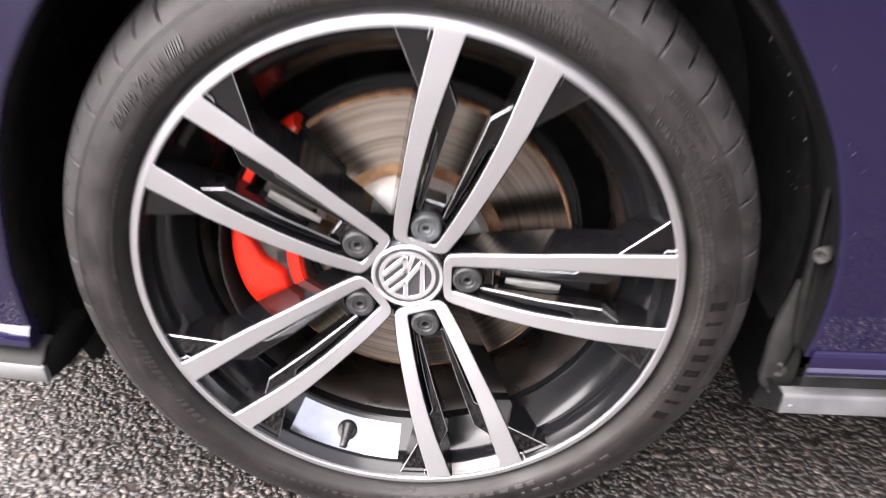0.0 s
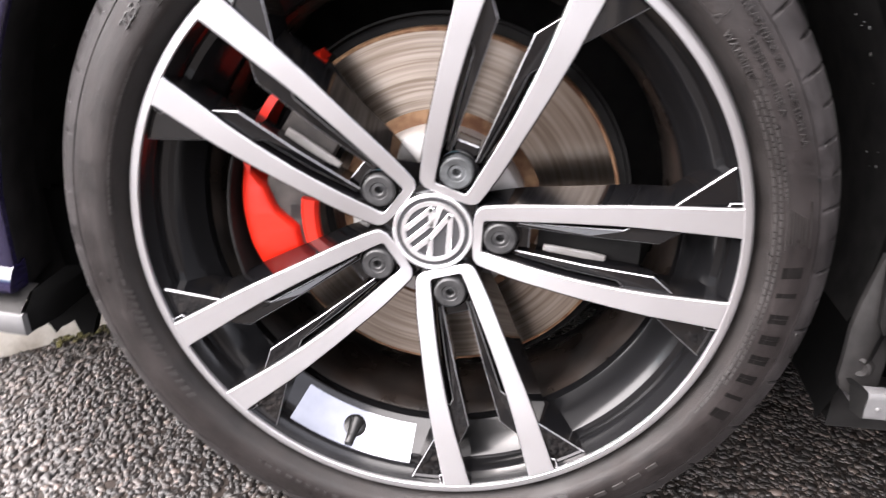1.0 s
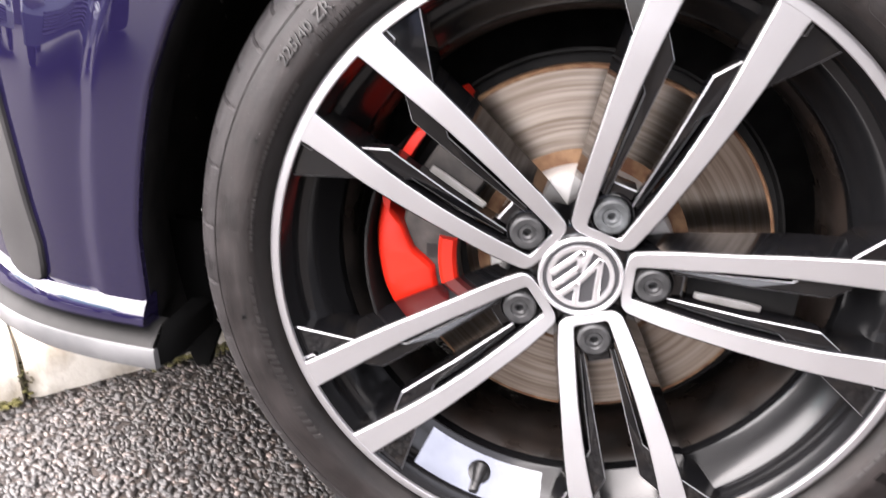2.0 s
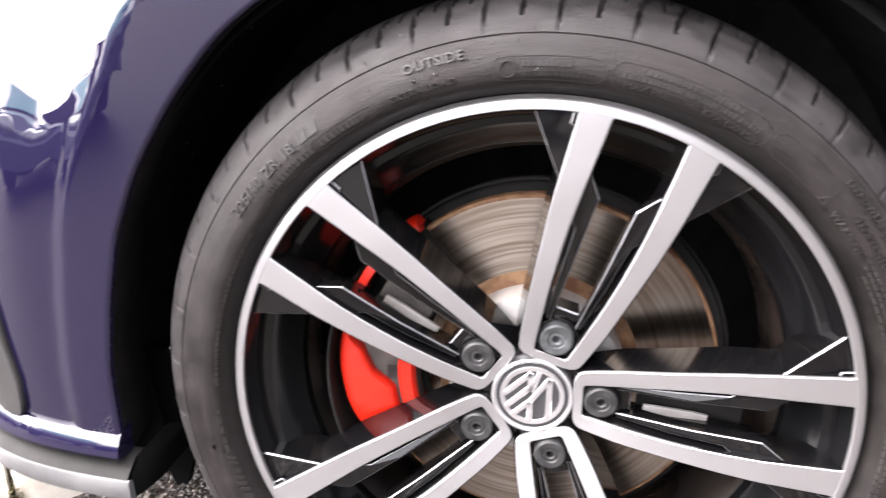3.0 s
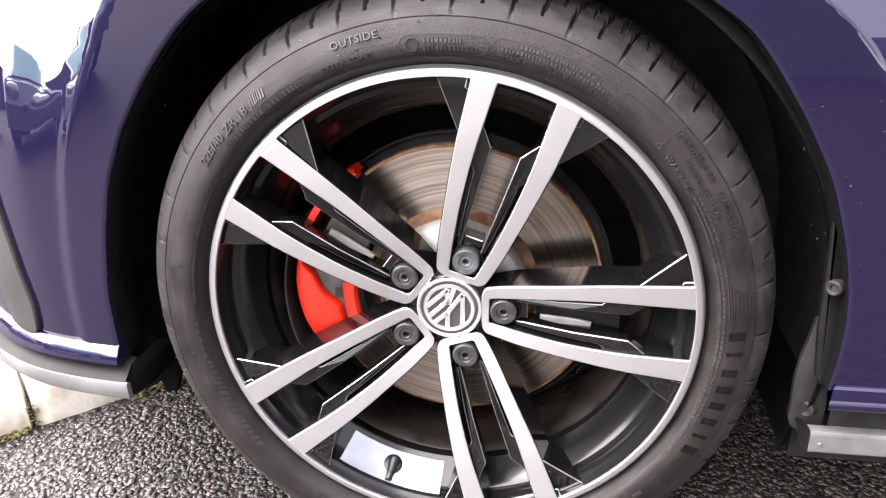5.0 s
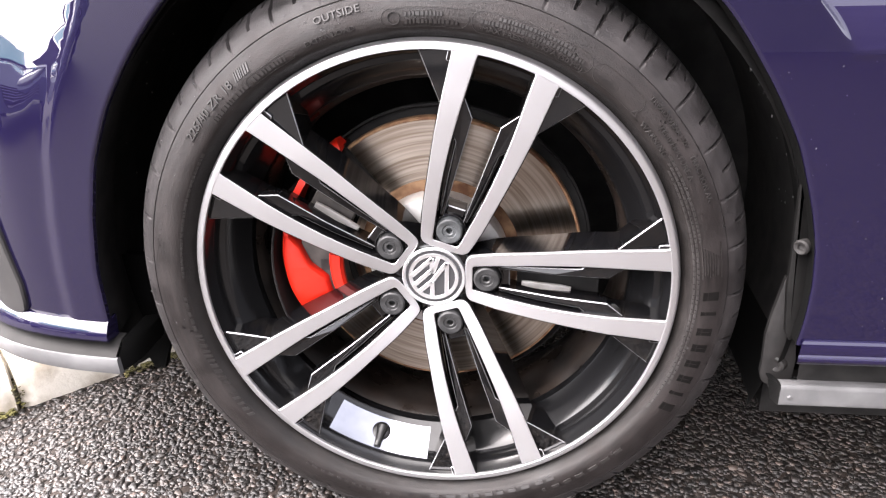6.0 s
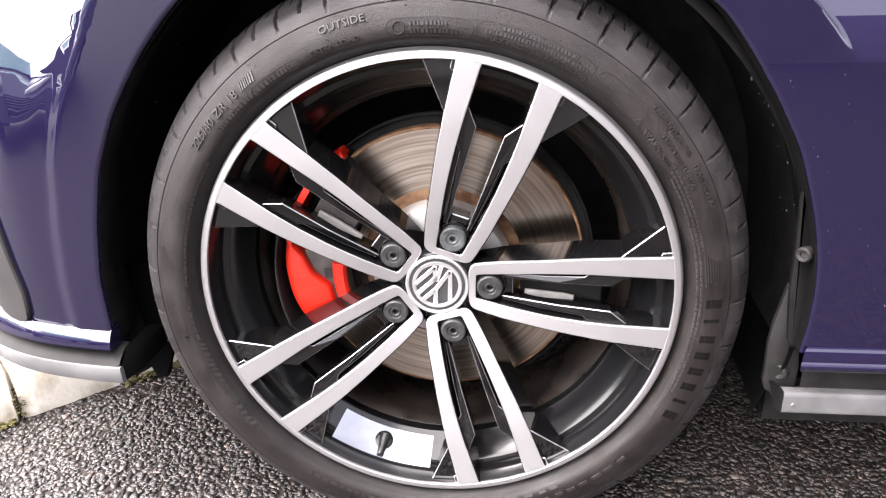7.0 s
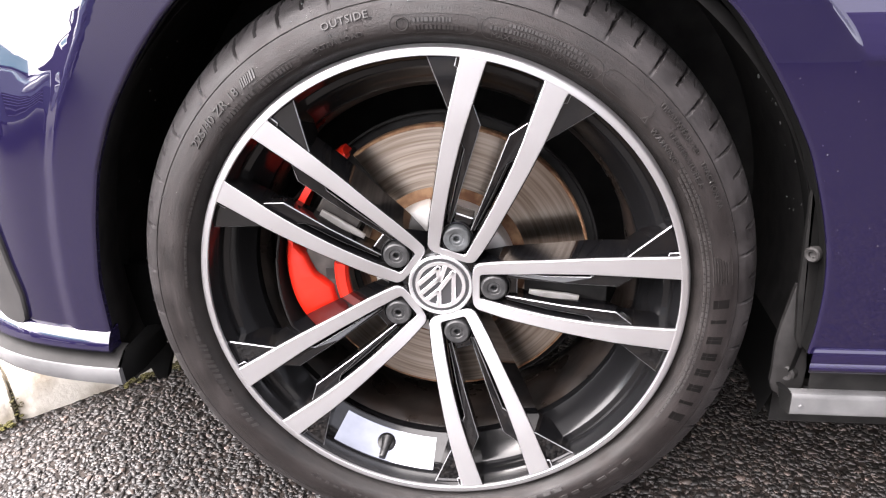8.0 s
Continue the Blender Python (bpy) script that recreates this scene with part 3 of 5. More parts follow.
lettering("225/40 ZR 18", 0.2695, 145.0, 130.0, 0.0115)
bars(0.2700, 129.0, 125.0, 0.0088, 3, word=0.0015, gap=0.0012, lean=0.3)
bars(0.2595, 138.5, 127.5, 0.0044, 4, word=0.0028, gap=0.0016)
bars(0.2595, 126.0, 117.5, 0.0048, 5, word=0.0026, gap=0.0016)
loop_line(0.2575, 0.2665, 127.5, 115.5)
lettering("OUTSIDE", 0.2755, 109.6, 100.6, 0.0090)
lettering("EXTRA LOAD", 0.2610, 112.8, 102.3, 0.0062)
loop_line(0.2575, 0.2735, 97.0, 80.5)
bars(0.2665, 92.5, 85.5, 0.0040, 8, word=0.0024, gap=0.0014)
bars(0.2600, 92.5, 82.5, 0.0040, 9, word=0.0024, gap=0.0014)
v, f = lathe([(0.0048, 0.0004), (0.0050, -0.0010), (0.0056, -0.0010), (0.0058, 0.0004)], 28)
mesh_part("sidewall_mark", [(x + 0.2655 * math.cos(radians(94.6)), y + tyre_y(0.2655), z + 0.2655 * math.sin(radians(94.6))) for x, y, z in v], f, M_LETTER, wheel)
bars(0.2700, 75.0, 60.5, 0.0034, 11, word=0.0021, gap=0.0013)
bars(0.2648, 78.3, 57.5, 0.0036, 12, word=0.0022, gap=0.0013)
lettering("MAX PRESS 340 KPA (50 PSI)", 0.2588, 77.8, 57.2, 0.0060)
loop_line(0.2565, 0.2752, 80.0, 56.0)
loop_line(0.2590, 0.2760, 55.5, 43.5)
lettering("WARNING", 0.2578, 41.6, 33.2, 0.0068)
for p, q in (((0, 0), (0.006, 0)), ((0.006, 0), (0.003, 0.0056)), ((0.003, 0.0056), (0, 0))):
    p, q = Vector(p), Vector(q)
    t = (q - p).normalized()
    nn = Vector((-t.y, t.x)) * 0.0005
    flat = [((c).x, (c).y, zz) for zz in (1, -0.5) for c in (p + nn, q + nn, q - nn, p - nn)]
    mesh_part("warning_triangle", on_sidewall(flat, 0.2590, 44.6, 0.0008), [(0, 1, 2, 3), (0, 1, 5, 4), (1, 2, 6, 5), (2, 3, 7, 6), (3, 0, 4, 7)], M_LETTER, wheel, smooth=False)
lettering("TREADWEAR 320", 0.2780, 44.0, 32.4, 0.0066)
lettering("TRACTION AA", 0.2775, 30.6, 20.6, 0.0066)
lettering("TEMPERATURE A", 0.2682, 38.8, 26.2, 0.0066)
bars(0.2620, 32.8, 13.0, 0.0022, 20, word=0.004, gap=0.0012)
bars(0.2582, 31.5, -22.0, 0.0022, 21, word=0.004, gap=0.0012)
bars(0.2548, 30.0, -30.0, 0.0020, 22, word=0.005, gap=0.0012)
# brand names on both sides, as plain block bars, with their emblem
for i, strokes in enumerate((3, 1, 2, 2, 2, 2, 1, 3)):
    mid = 0.6 - 3.95 * i - (0.35 if i > 1 else 0.0)
    pitch = 0.0026 if strokes == 3 else 0.0042
    for k in range(strokes):
        at = mid + math.degrees(((strokes - 1) / 2 - k) * pitch / 0.2715) + 0.24
        bars(0.2642, at + 0.14, at - 0.64, 0.0155, 30 + 10 * i + k, lift=0.0007, word=0.1, mat=M_BRAND)
for i in range(6):
    bars(0.2650 + 0.0024 * i, 11.5 - 0.4 * i, 5.0 + 0.3 * (i % 2), 0.0011, 40 + i, word=0.03)
bars(0.2630, 13.5, 4.6, 0.0009, 47, word=0.05)
bars(0.2808, 12.0, 4.6, 0.0009, 48, word=0.05)
bars(0.2605, 177.5, 149.5, 0.0150, 31, lift=0.0013, word=0.0013, gap=0.0042, lean=0.45)
bars(0.2548, 178.0, 146.0, 0.0022, 32, word=0.004, gap=0.0014)
bars(0.2560, 192.0, 183.0, 0.0030, 33, word=0.006, lean=0.4)
bars(0.2540, 208.0, 192.5, 0.0062, 34, word=0.0035, gap=0.0034, lean=0.5)
bars(0.2550, 218.0, 210.5, 0.0060, 35, word=0.0035, gap=0.0036, lean=0.5)
bars(0.2620, 258.0, 236.0, 0.0030, 36, word=0.005, gap=0.004)
bars(0.2560, 300.0, 268.0, 0.0034, 37, word=0.008, gap=0.006)
bars(0.2660, 318.0, 296.0, 0.0040, 38, word=0.010, gap=0.007)

tagged(part("small_print", SMALL_PRINT, M_LETTER, wheel, smooth=False), "fine raised print on the sidewall", kind="stuff")

# mould vent whiskers and water drops on the sidewall: one mesh of tiny beads
rng = np.random.default_rng(3)
bm = bmesh.new()
for i in range(640):
    r = rng.uniform(0.2545, 0.305)
    a = rng.uniform(20, 250) if i < 500 else rng.uniform(-110, 20)
    s_ = rng.lognormal(-7.15, 0.38)
    c = Vector((r * math.cos(radians(a)), tyre_y(r), r * math.sin(radians(a))))
    bmesh.ops.create_icosphere(bm, subdivisions=1, radius=s_, matrix=Matrix.Translation(c) @ Matrix.Diagonal((1, 0.55, 1, 1)))
tagged(part("water_film", bm, M_WATER, wheel), "small water drops on the sidewall", kind="stuff")

# metal segment imitating sky reflected in the black barrel; black grommet and stem
v, f = lathe([(0.2290, 0.0185), (0.2232, 0.0262), (0.2076, 0.0490), (0.2096, 0.0500), (0.2310, 0.0195)], 24, closed=True, a0=236.5, a1=266.3)
mesh_part("barrel_sky_glint", v, f, M_SKY_GLINT, wheel, "metal segment standing in for sky reflected in the barrel round the valve", angle=30)
va = radians(251.3)
v, f = lathe([(0.0, -0.0012), (0.0062, -0.0014), (0.0096, -0.0010), (0.0112, 0.0002), (0.0116, 0.0030)], 32)
out = []
for x, y, z in v:
    p = Matrix.Rotation(radians(-56), 3, "X") @ Vector((x, y, z))
    p = Matrix.Rotation(-(va - radians(270)), 3, "Y") @ p
    out.append((p.x + 0.2168 * math.cos(va), p.y + 0.0356, p.z + 0.2168 * math.sin(va)))
mesh_part("valve_grommet", out, f, M_VALVE, wheel, "black rubber grommet of the valve")
v, f = lathe([(0.0, -0.0215), (0.0034, -0.0215), (0.0042, -0.0200), (0.0044, -0.0140), (0.0048, -0.0135), (0.0050, -0.0060), (0.0058, -0.0035), (0.0070, 0.003)], 24)
out = []
for x, y, z in v:
    p = Matrix.Rotation(radians(30), 3, "X") @ Vector((x, y, z))
    p = Matrix.Rotation(-(va - radians(270)), 3, "Y") @ p
    out.append((p.x + 0.2145 * math.cos(va), p.y + 0.0365, p.z + 0.2145 * math.sin(va)))
mesh_part("valve_stem", out, f, M_VALVE, wheel, "black rubber tyre valve stem")

# ---------------- brake ----------------
DISC_Y = 0.085
v, f = lathe([(0.0870, DISC_Y + 0.001), (0.0880, DISC_Y), (0.1530, DISC_Y), (0.1545, DISC_Y + 0.0012), (0.1545, DISC_Y + 0.010), (0.1500, DISC_Y + 0.011), (0.0870, DISC_Y + 0.011)], 160, closed=True)
disc = mesh_part("brake_disc", v, f, M_DISC, car, "worn steel brake disc with rusty edges")
disc.location = HUB
v, f = lathe([(0.0, 0.060), (0.066, 0.060), (0.0735, 0.0615), (0.0755, 0.066), (0.0765, DISC_Y)], 100)
mesh_part("disc_hat", v, f, M_HAT, disc, "pale coated disc hat")
v, f = lathe([(0.0764, DISC_Y - 0.0020), (0.0800, DISC_Y - 0.0012), (0.0850, DISC_Y - 0.0016), (0.0884, DISC_Y - 0.0008)], 120)
mesh_part("rust_ring", v, f, M_RUST, disc, "brown rust ring")
v, f = lathe([(0.1518, DISC_Y - 0.0006), (0.1540, DISC_Y - 0.0004), (0.1550, DISC_Y + 0.0010), (0.1550, DISC_Y + 0.011)], 160)
mesh_part("rust_edge", v, f, M_RUST, disc, "rusty outer edge")
v, f = lathe([(0.0960, DISC_Y + 0.020), (0.1620, DISC_Y + 0.020), (0.1640, DISC_Y + 0.012), (0.1660, DISC_Y + 0.014), (0.1650, DISC_Y + 0.026)], 90, a0=-60, a1=132)
shield = mesh_part("brake_shield", v, f, M_LINER, car, "black dust shield behind the disc")
shield.location = HUB


def arc_block(name, r0, r1, y0, y1, a0, a1, mat, parent, edge=0.003, segs=20, label=""):
    """A curved block round the axle with softened edges."""
    prof = [(r0, y0 + edge), (r0 + edge, y0), (r1 - edge, y0), (r1, y0 + edge), (r1, y1), (r0, y1)]
    verts, faces = lathe(prof, segs, closed=True, a0=a0, a1=a1)
    return mesh_part(name, verts, faces, mat, parent, label)


cal_rows, steps = [], 40
for i in range(steps + 1):
    a = 128 + (202 - 128) * i / steps
    r_in = interp(a, [(125, 0.160), (134, 0.152), (137, 0.138), (140.5, 0.138), (143, 0.1665), (166, 0.1665), (172, 0.148), (180, 0.138), (184, 0.127), (187, 0.1215), (197, 0.1215), (202, 0.150)])
    r_out = interp(a, [(125, 0.165), (130, 0.169), (140, 0.1715), (176, 0.1705), (190, 0.1680), (198, 0.1660), (202, 0.1640)])
    yf = interp(a, [(125, 0.070), (134, 0.060), (140, 0.053), (150, 0.049), (180, 0.047), (192, 0.048), (202, 0.053)])
    c, s_ = math.cos(radians(a)), math.sin(radians(a))
    prof = [(r_in, 0.078), (r_in, yf + 0.006), (r_in + 0.0012, yf + 0.002), (r_in + 0.004, yf), (r_out - 0.008, yf), (r_out - 0.003, yf + 0.002), (r_out, yf + 0.008), (r_out + 0.001, 0.092), (r_out - 0.008, 0.096)]
    cal_rows.append([(r * c, y, r * s_) for r, y in prof])
v, f = grid(cal_rows)
n = 9
f += [tuple(range(n)), tuple(range(steps * n, (steps + 1) * n))]
caliper = mesh_part("brake_caliper", v, f, M_RED, car, "bright red painted brake caliper", angle=40)
caliper.location = HUB
arc_block("brake_pad", 0.102, 0.150, 0.057, 0.075, 140, 196, M_PAD, caliper, 0.002, label="dark brake pad back plate")
arc_block("caliper_rib", 0.1025, 0.1175, 0.050, 0.076, 174, 199, M_RED, caliper, 0.003)
v, f = prism([(-0.128, -0.009), (-0.116, -0.009), (-0.116, 0.004), (-0.128, 0.004)], lambda r: 0.0565, lambda r: 0.058)
mesh_part("pad_mark", v, f, M_LETTER, caliper, smooth=False)
# pad retaining spring behind the twin spokes
BAR = [(0.092, -0.0024), (0.100, -0.0034), (0.1300, -0.0052), (0.1440, -0.0052), (0.1440, 0.0040), (0.1320, 0.0046), (0.100, 0.0030), (0.092, 0.0022)]
v, f = prism(BAR, lambda r: 0.0455, lambda r: 0.0490, 0.0009)
mesh_part("pad_spring", turned(v, 151.0), f, M_HAT, caliper, "bare steel pad spring", smooth=False)
bracket = mesh_part("hub_bracket", turned(v, -9.0), f, M_HAT, car, "bare steel bracket behind the spokes", smooth=False)
bracket.location = HUB
# added black sheet: keeps the spoke gap dark where the disc would show
v, f = prism([(0.086, -0.034), (0.172, -0.040), (0.172, 0.010), (0.086, 0.008)], lambda r: 0.0570, lambda r: 0.0600)
mesh_part("gap_darkener", turned(v, SPIN), f, M_LINER, bracket, "black sheet added to darken the gap behind the bracket", smooth=False)
# added black band that hides the red caliper from the barrel's reflections
arc_block("reflection_blocker", 0.1738, 0.1765, 0.0350, 0.120, 152, 205, M_LINER, caliper, 0.001)
arc_block("caliper_carrier", 0.098, 0.160, 0.078, 0.150, 128, 206, M_LINER, car).location = HUB

# ---------------- wheel arch liner ----------------
v, f = lathe([(0.3585, 0.010), (0.3700, 0.022), (0.3760, 0.060), (0.3780, 0.300), (0.30, 0.33), (0.02, 0.33)], 72, a0=-13, a1=198)
liner = mesh_part("wheel_arch_liner", v, f, M_LINER, car, "black textured wheel arch liner")
liner.location = HUB
# liner carried further down as a black sheet for the underbody shade
v, f = lathe([(0.3640, 0.030), (0.3740, 0.060), (0.3780, 0.120), (0.3780, 0.335)], 16, a0=-24, a1=-12)
mesh_part("liner_shade", v, f, M_FLAP, car, "liner end extended in black for the shade behind the tyre").location = HUB

# ---------------- body ----------------
PLAN = [(0.30, -0.012), (0.0, -0.012), (-0.25, -0.010), (-0.36, -0.004), (-0.42, 0.004), (-0.47, 0.018), (-0.52, 0.044), (-0.56, 0.074), (-0.60, 0.118), (-0.635, 0.170), (-0.67, 0.25), (-0.71, 0.38), (-0.75, 0.60), (-0.78, 0.85)]


def plan_curve(count):
    """Points along the front corner of the car, evenly spaced, smoothed."""
    p = np.array(PLAN)
    for _ in range(3):
        q = 0.75 * p[:-1] + 0.25 * p[1:]
        r = 0.25 * p[:-1] + 0.75 * p[1:]
        p = np.concatenate([p[:1], np.stack([q, r], 1).reshape(-1, 2), p[-1:]])
    d = np.concatenate([[0], np.cumsum(np.linalg.norm(np.diff(p, axis=0), axis=1))])
    s_ = np.linspace(0, d[-1], count)
    return np.stack([np.interp(s_, d, p[:, 0]), np.interp(s_, d, p[:, 1])], 1), d[-1]


CURVE, CURVE_LEN = plan_curve(400)
TAN = np.gradient(CURVE, axis=0)
TAN /= np.linalg.norm(TAN, axis=1)[:, None]
NORM = np.stack([TAN[:, 1], -TAN[:, 0]], 1)
NORM = np.where((NORM @ np.array([-1.0, -1.0]))[:, None] < 0, -NORM, NORM)


ARCH_FRONT = [(0.252, 0.354), (0.320, 0.355), (0.382, 0.345), (0.441, 0.330), (0.495, 0.305), (0.546, 0.270), (0.594, 0.227), (0.632, 0.170), (0.658, 0.100), (0.668, 0.050), (0.672, 0.0)]
ARCH_REAR = [(0.262, 0.356), (0.287, 0.360), (0.326, 0.3615), (0.366, 0.358), (0.404, 0.349), (0.461, 0.330), (0.509, 0.304), (0.560, 0.270), (0.586, 0.249), (0.614, 0.205), (0.640, 0.150), (0.660, 0.085), (0.668, 0.045), (0.672, 0.0)]


def eased(table):
    """A smooth curve through a short table."""
    z = np.array([a for a, b in table])
    x = np.array([b for a, b in table])
    q = np.linspace(z[0], z[-1], 400)
    w = np.interp(q, z, x ** 2)
    k = np.hanning(41)
    pad = np.concatenate([np.full(20, w[0]), w, 2 * w[-1] - w[-2:-22:-1]])
    return q, np.sqrt(np.maximum(np.convolve(pad, k / k.sum(), "valid"), 0.0))


FRONT_Q, FRONT_X = eased(ARCH_FRONT)
REAR_Q, REAR_X = eased(ARCH_REAR)
ARCH_TOP = 0.672


def arch_x(z):
    return float(np.interp(z, FRONT_Q, FRONT_X)) - 0.0035


def rear_x(z):
    return float(np.interp(z, REAR_Q, REAR_X))


def smooth01(t):
    t = min(max(t, 0.0), 1.0)
    return t * t * (3 - 2 * t)


LEAN = [(0.15, -0.002), (0.25, 0.0), (0.33, 0.0016), (0.41, 0.0016), (0.45, 0.0006), (0.48, -0.0012), (0.51, -0.0042), (0.54, -0.0085), (0.58, -0.0165), (0.63, -0.030), (0.70, -0.055), (0.80, -0.10), (0.95, -0.19)]


def front_out(d, z):
    """How far the front corner stands out, d from the arch, at height z: a raised band round the arch, then the waisted side."""
    band = interp(z, [(0.33, 0.047), (0.42, 0.052), (0.50, 0.062), (0.55, 0.071), (0.58, 0.082), (0.61, 0.102), (0.64, 0.125)])
    proud = 0.0036 * (1 - smooth01((d - band + 0.010) / 0.020))
    waist = interp(z, LEAN) * smooth01((d - band + 0.006) / 0.060)
    return proud + waist


def sheet_at(s_, off, z):
    s_ = min(max(s_, 0.0), 398.999)
    i = int(s_)
    t = s_ - i
    p = CURVE[i] * (1 - t) + CURVE[i + 1] * t + (NORM[i] * (1 - t) + NORM[i + 1] * t) * off
    return (p[0], p[1], z)


def s_of_x(x):
    return float(np.interp(-x, -CURVE[:, 0], np.arange(400)))


PER = 399 / CURVE_LEN
DIST = [0.0025, 0.006, 0.012, 0.020, 0.026, 0.030, 0.034, 0.038, 0.042, 0.046, 0.050, 0.054, 0.058, 0.064, 0.072, 0.082, 0.094] + [0.106 + 0.012 * i for i in range(70)]
rows = []
for i in range(87):
    z = 0.259 + (0.95 - 0.259) * i / 86
    x0 = -arch_x(z) if z < ARCH_TOP else 0.0
    s0 = s_of_x(x0)
    x, y, _ = sheet_at(s0, front_out(0, z), z)
    row = [(x + 0.0006, y + 0.0060, z), (x + 0.0002, y + 0.0030, z), (x, y + 0.0012, z)] if x0 < 0 else [(0.0, y, z), (-0.0005, y, z), (-0.001, y, z)]
    row += [sheet_at(s0 + d * PER, front_out(d, z), z) for d in DIST]
    rows.append(row)
v, f = grid(rows)
FENDER = (v, f)
mesh_part("front_fender", v, f, M_PAINT, car, "glossy dark blue violet fender and bumper side", angle=60)

rows = []
for i in range(60):
    z = 0.235 + (0.668 - 0.235) * i / 59
    x, y, _ = sheet_at(s_of_x(-arch_x(z)), front_out(0, z), z)
    rows.append([(x + 0.0002, y + 0.0045, z), (x - 0.003, y + 0.020, z), (x - 0.016, y + 0.075, z)])
v, f = grid(rows)
mesh_part("fender_inner_lip", v, f, M_LINER, car, "black inner lip of the wheel arch")

# bright chamfered ledge under the bumper
rows = []
for z, o in ((0.2640, -0.012), (0.2618, 0.0030), (0.2602, 0.0048), (0.2560, 0.0074), (0.2510, 0.0098), (0.2465, 0.0112), (0.2430, 0.0116), (0.2408, 0.0106), (0.2392, -0.010)):
    rows.append([sheet_at(s_, o, z) for s_ in np.linspace(s_of_x(-0.3505), 399, 110)])
v, f = grid(rows)
w = 110
f.append(tuple(k * w for k in range(9)))
mesh_part("bumper_ledge", v, f, M_PAINT, car, angle=30)
# splitter: sloping top coloured darker for the shade on it, pale face
rows = []
for z, o in ((0.2405, -0.012), (0.2385, 0.000), (0.2250, 0.0160)):
    rows.append([sheet_at(s_, o, z) for s_ in np.linspace(s_of_x(-0.342), 399, 110)])
v, f = grid(rows)
mesh_part("splitter_top", v, f, M_PLASTIC, car, "dark grey plastic above the splitter, shade in its colour")
rows = []
for z, o in ((0.2252, 0.0150), (0.2246, 0.0170), (0.2232, 0.0178), (0.2065, 0.0170), (0.2045, 0.0155), (0.2040, -0.040)):
    rows.append([sheet_at(s_, o, z) for s_ in np.linspace(s_of_x(-0.3395), 399, 110)])
v, f = grid(rows)
f.append(tuple(k * w for k in range(6)))
mesh_part("front_splitter", v, f, M_TRIM, car, "satin grey lower splitter lip")
# dark end cap and air deflector behind it
END = [(-0.0165, 0.2055), (-0.0178, 0.2235), (-0.0010, 0.2390), (0.050, 0.2390), (0.050, 0.2055)]
v = [(-0.3412, y, z) for y, z in END] + [(-0.3350, y + 0.010, z * 0.86 + 0.0300) for y, z in END] + [(-0.3310, y * 0.8 + 0.026, z * 0.7 + 0.0630) for y, z in END]
f = [(0, 1, 2, 3, 4), (10, 11, 12, 13, 14)] + [(k * 5 + i, k * 5 + (i + 1) % 5, k * 5 + 5 + (i + 1) % 5, k * 5 + 5 + i) for k in (0, 1) for i in range(5)]
mesh_part("splitter_end", v, f, M_FLAP, car, "black end cap of the splitter")
EDGE = [(-0.420, 0.150), (-0.408, 0.146), (-0.400, 0.152), (-0.392, 0.141), (-0.385, 0.149), (-0.378, 0.153), (-0.3676, 0.160), (-0.3635, 0.149), (-0.3600, 0.1440), (-0.3540, 0.1475), (-0.3495, 0.1455), (-0.3440, 0.163), (-0.3390, 0.176), (-0.3300, 0.205)]
front = [(x, 0.088 + 0.004 * math.sin(40 * x), z) for x, z in EDGE]
v, f = grid([[(x, y, 0.30) for x, y, z in front], front, [(x, y + 0.012, z + 0.002) for x, y, z in front], [(x, y + 0.012, 0.30) for x, y, z in front]])
mesh_part("air_deflector", v, f, M_FLAP, car, "ragged black rubber air deflector", smooth=False)

# grey plastic fin on the corner of the bumper
FIN = [(0.255, 0.4640, 0.486), (0.258, 0.4585, 0.492), (0.263, 0.4550, 0.4985), (0.275, 0.4530, 0.505), (0.295, 0.4520, 0.509), (0.335, 0.4590, 0.515), (0.40, 0.4690, 0.521), (0.475, 0.4790, 0.527), (0.56, 0.493, 0.538), (0.66, 0.510, 0.553)]
rows = []
for i in range(41):
    z = 0.255 + 0.40 * i / 40
    xa, xb = interp(z, [(a, b) for a, b, c in FIN]), interp(z, [(a, c) for a, b, c in FIN])
    row = []
    for k, (t, o) in enumerate(((0.0, -0.004), (0.0, 0.0030), (0.03, 0.0050), (0.3, 0.0055), (0.7, 0.0050), (0.97, 0.0035), (1.0, -0.004))):
        x = xa + (xb - xa) * t
        row.append(sheet_at(s_of_x(-x), front_out(x - arch_x(z), z) + o, z))
    rows.append(row)
v, f = grid(rows)
mesh_part("bumper_fin", v, f, M_FIN, car, "satin dark grey plastic bumper fin")

# rear of the arch: fender and door side, vertical up to the swage line
SIDE = [(0.20, 0.004), (0.26, 0.002), (0.34, 0.0), (0.44, -0.001), (0.60, -0.001), (0.68, -0.001), (0.74, 0.003), (0.82, 0.014), (0.95, 0.045)]
CREASE = [(0.541, 0.358), (0.549, 0.352), (0.5685, 0.338), (0.587, 0.3225), (0.603, 0.304), (0.630, 0.266), (0.66, 0.214), (0.70, 0.135), (0.74, 0.02), (0.76, -0.05)]
HEIGHTS = [0.262 + (0.532 - 0.262) * i / 30 for i in range(31)] + [0.536 + 0.004 * i for i in range(35)] + [0.69, 0.72, 0.78, 0.86, 0.95]


def lean_in(z):
    """Rounded shoulder above the swage line."""
    dz = min(max(0.0, z - 0.5415), 0.10)
    a = min(dz, 0.04)
    return 0.28 * a + 4.0 * a * a + 0.60 * (dz - a) + 0.12 * max(0.0, z - 0.6415)


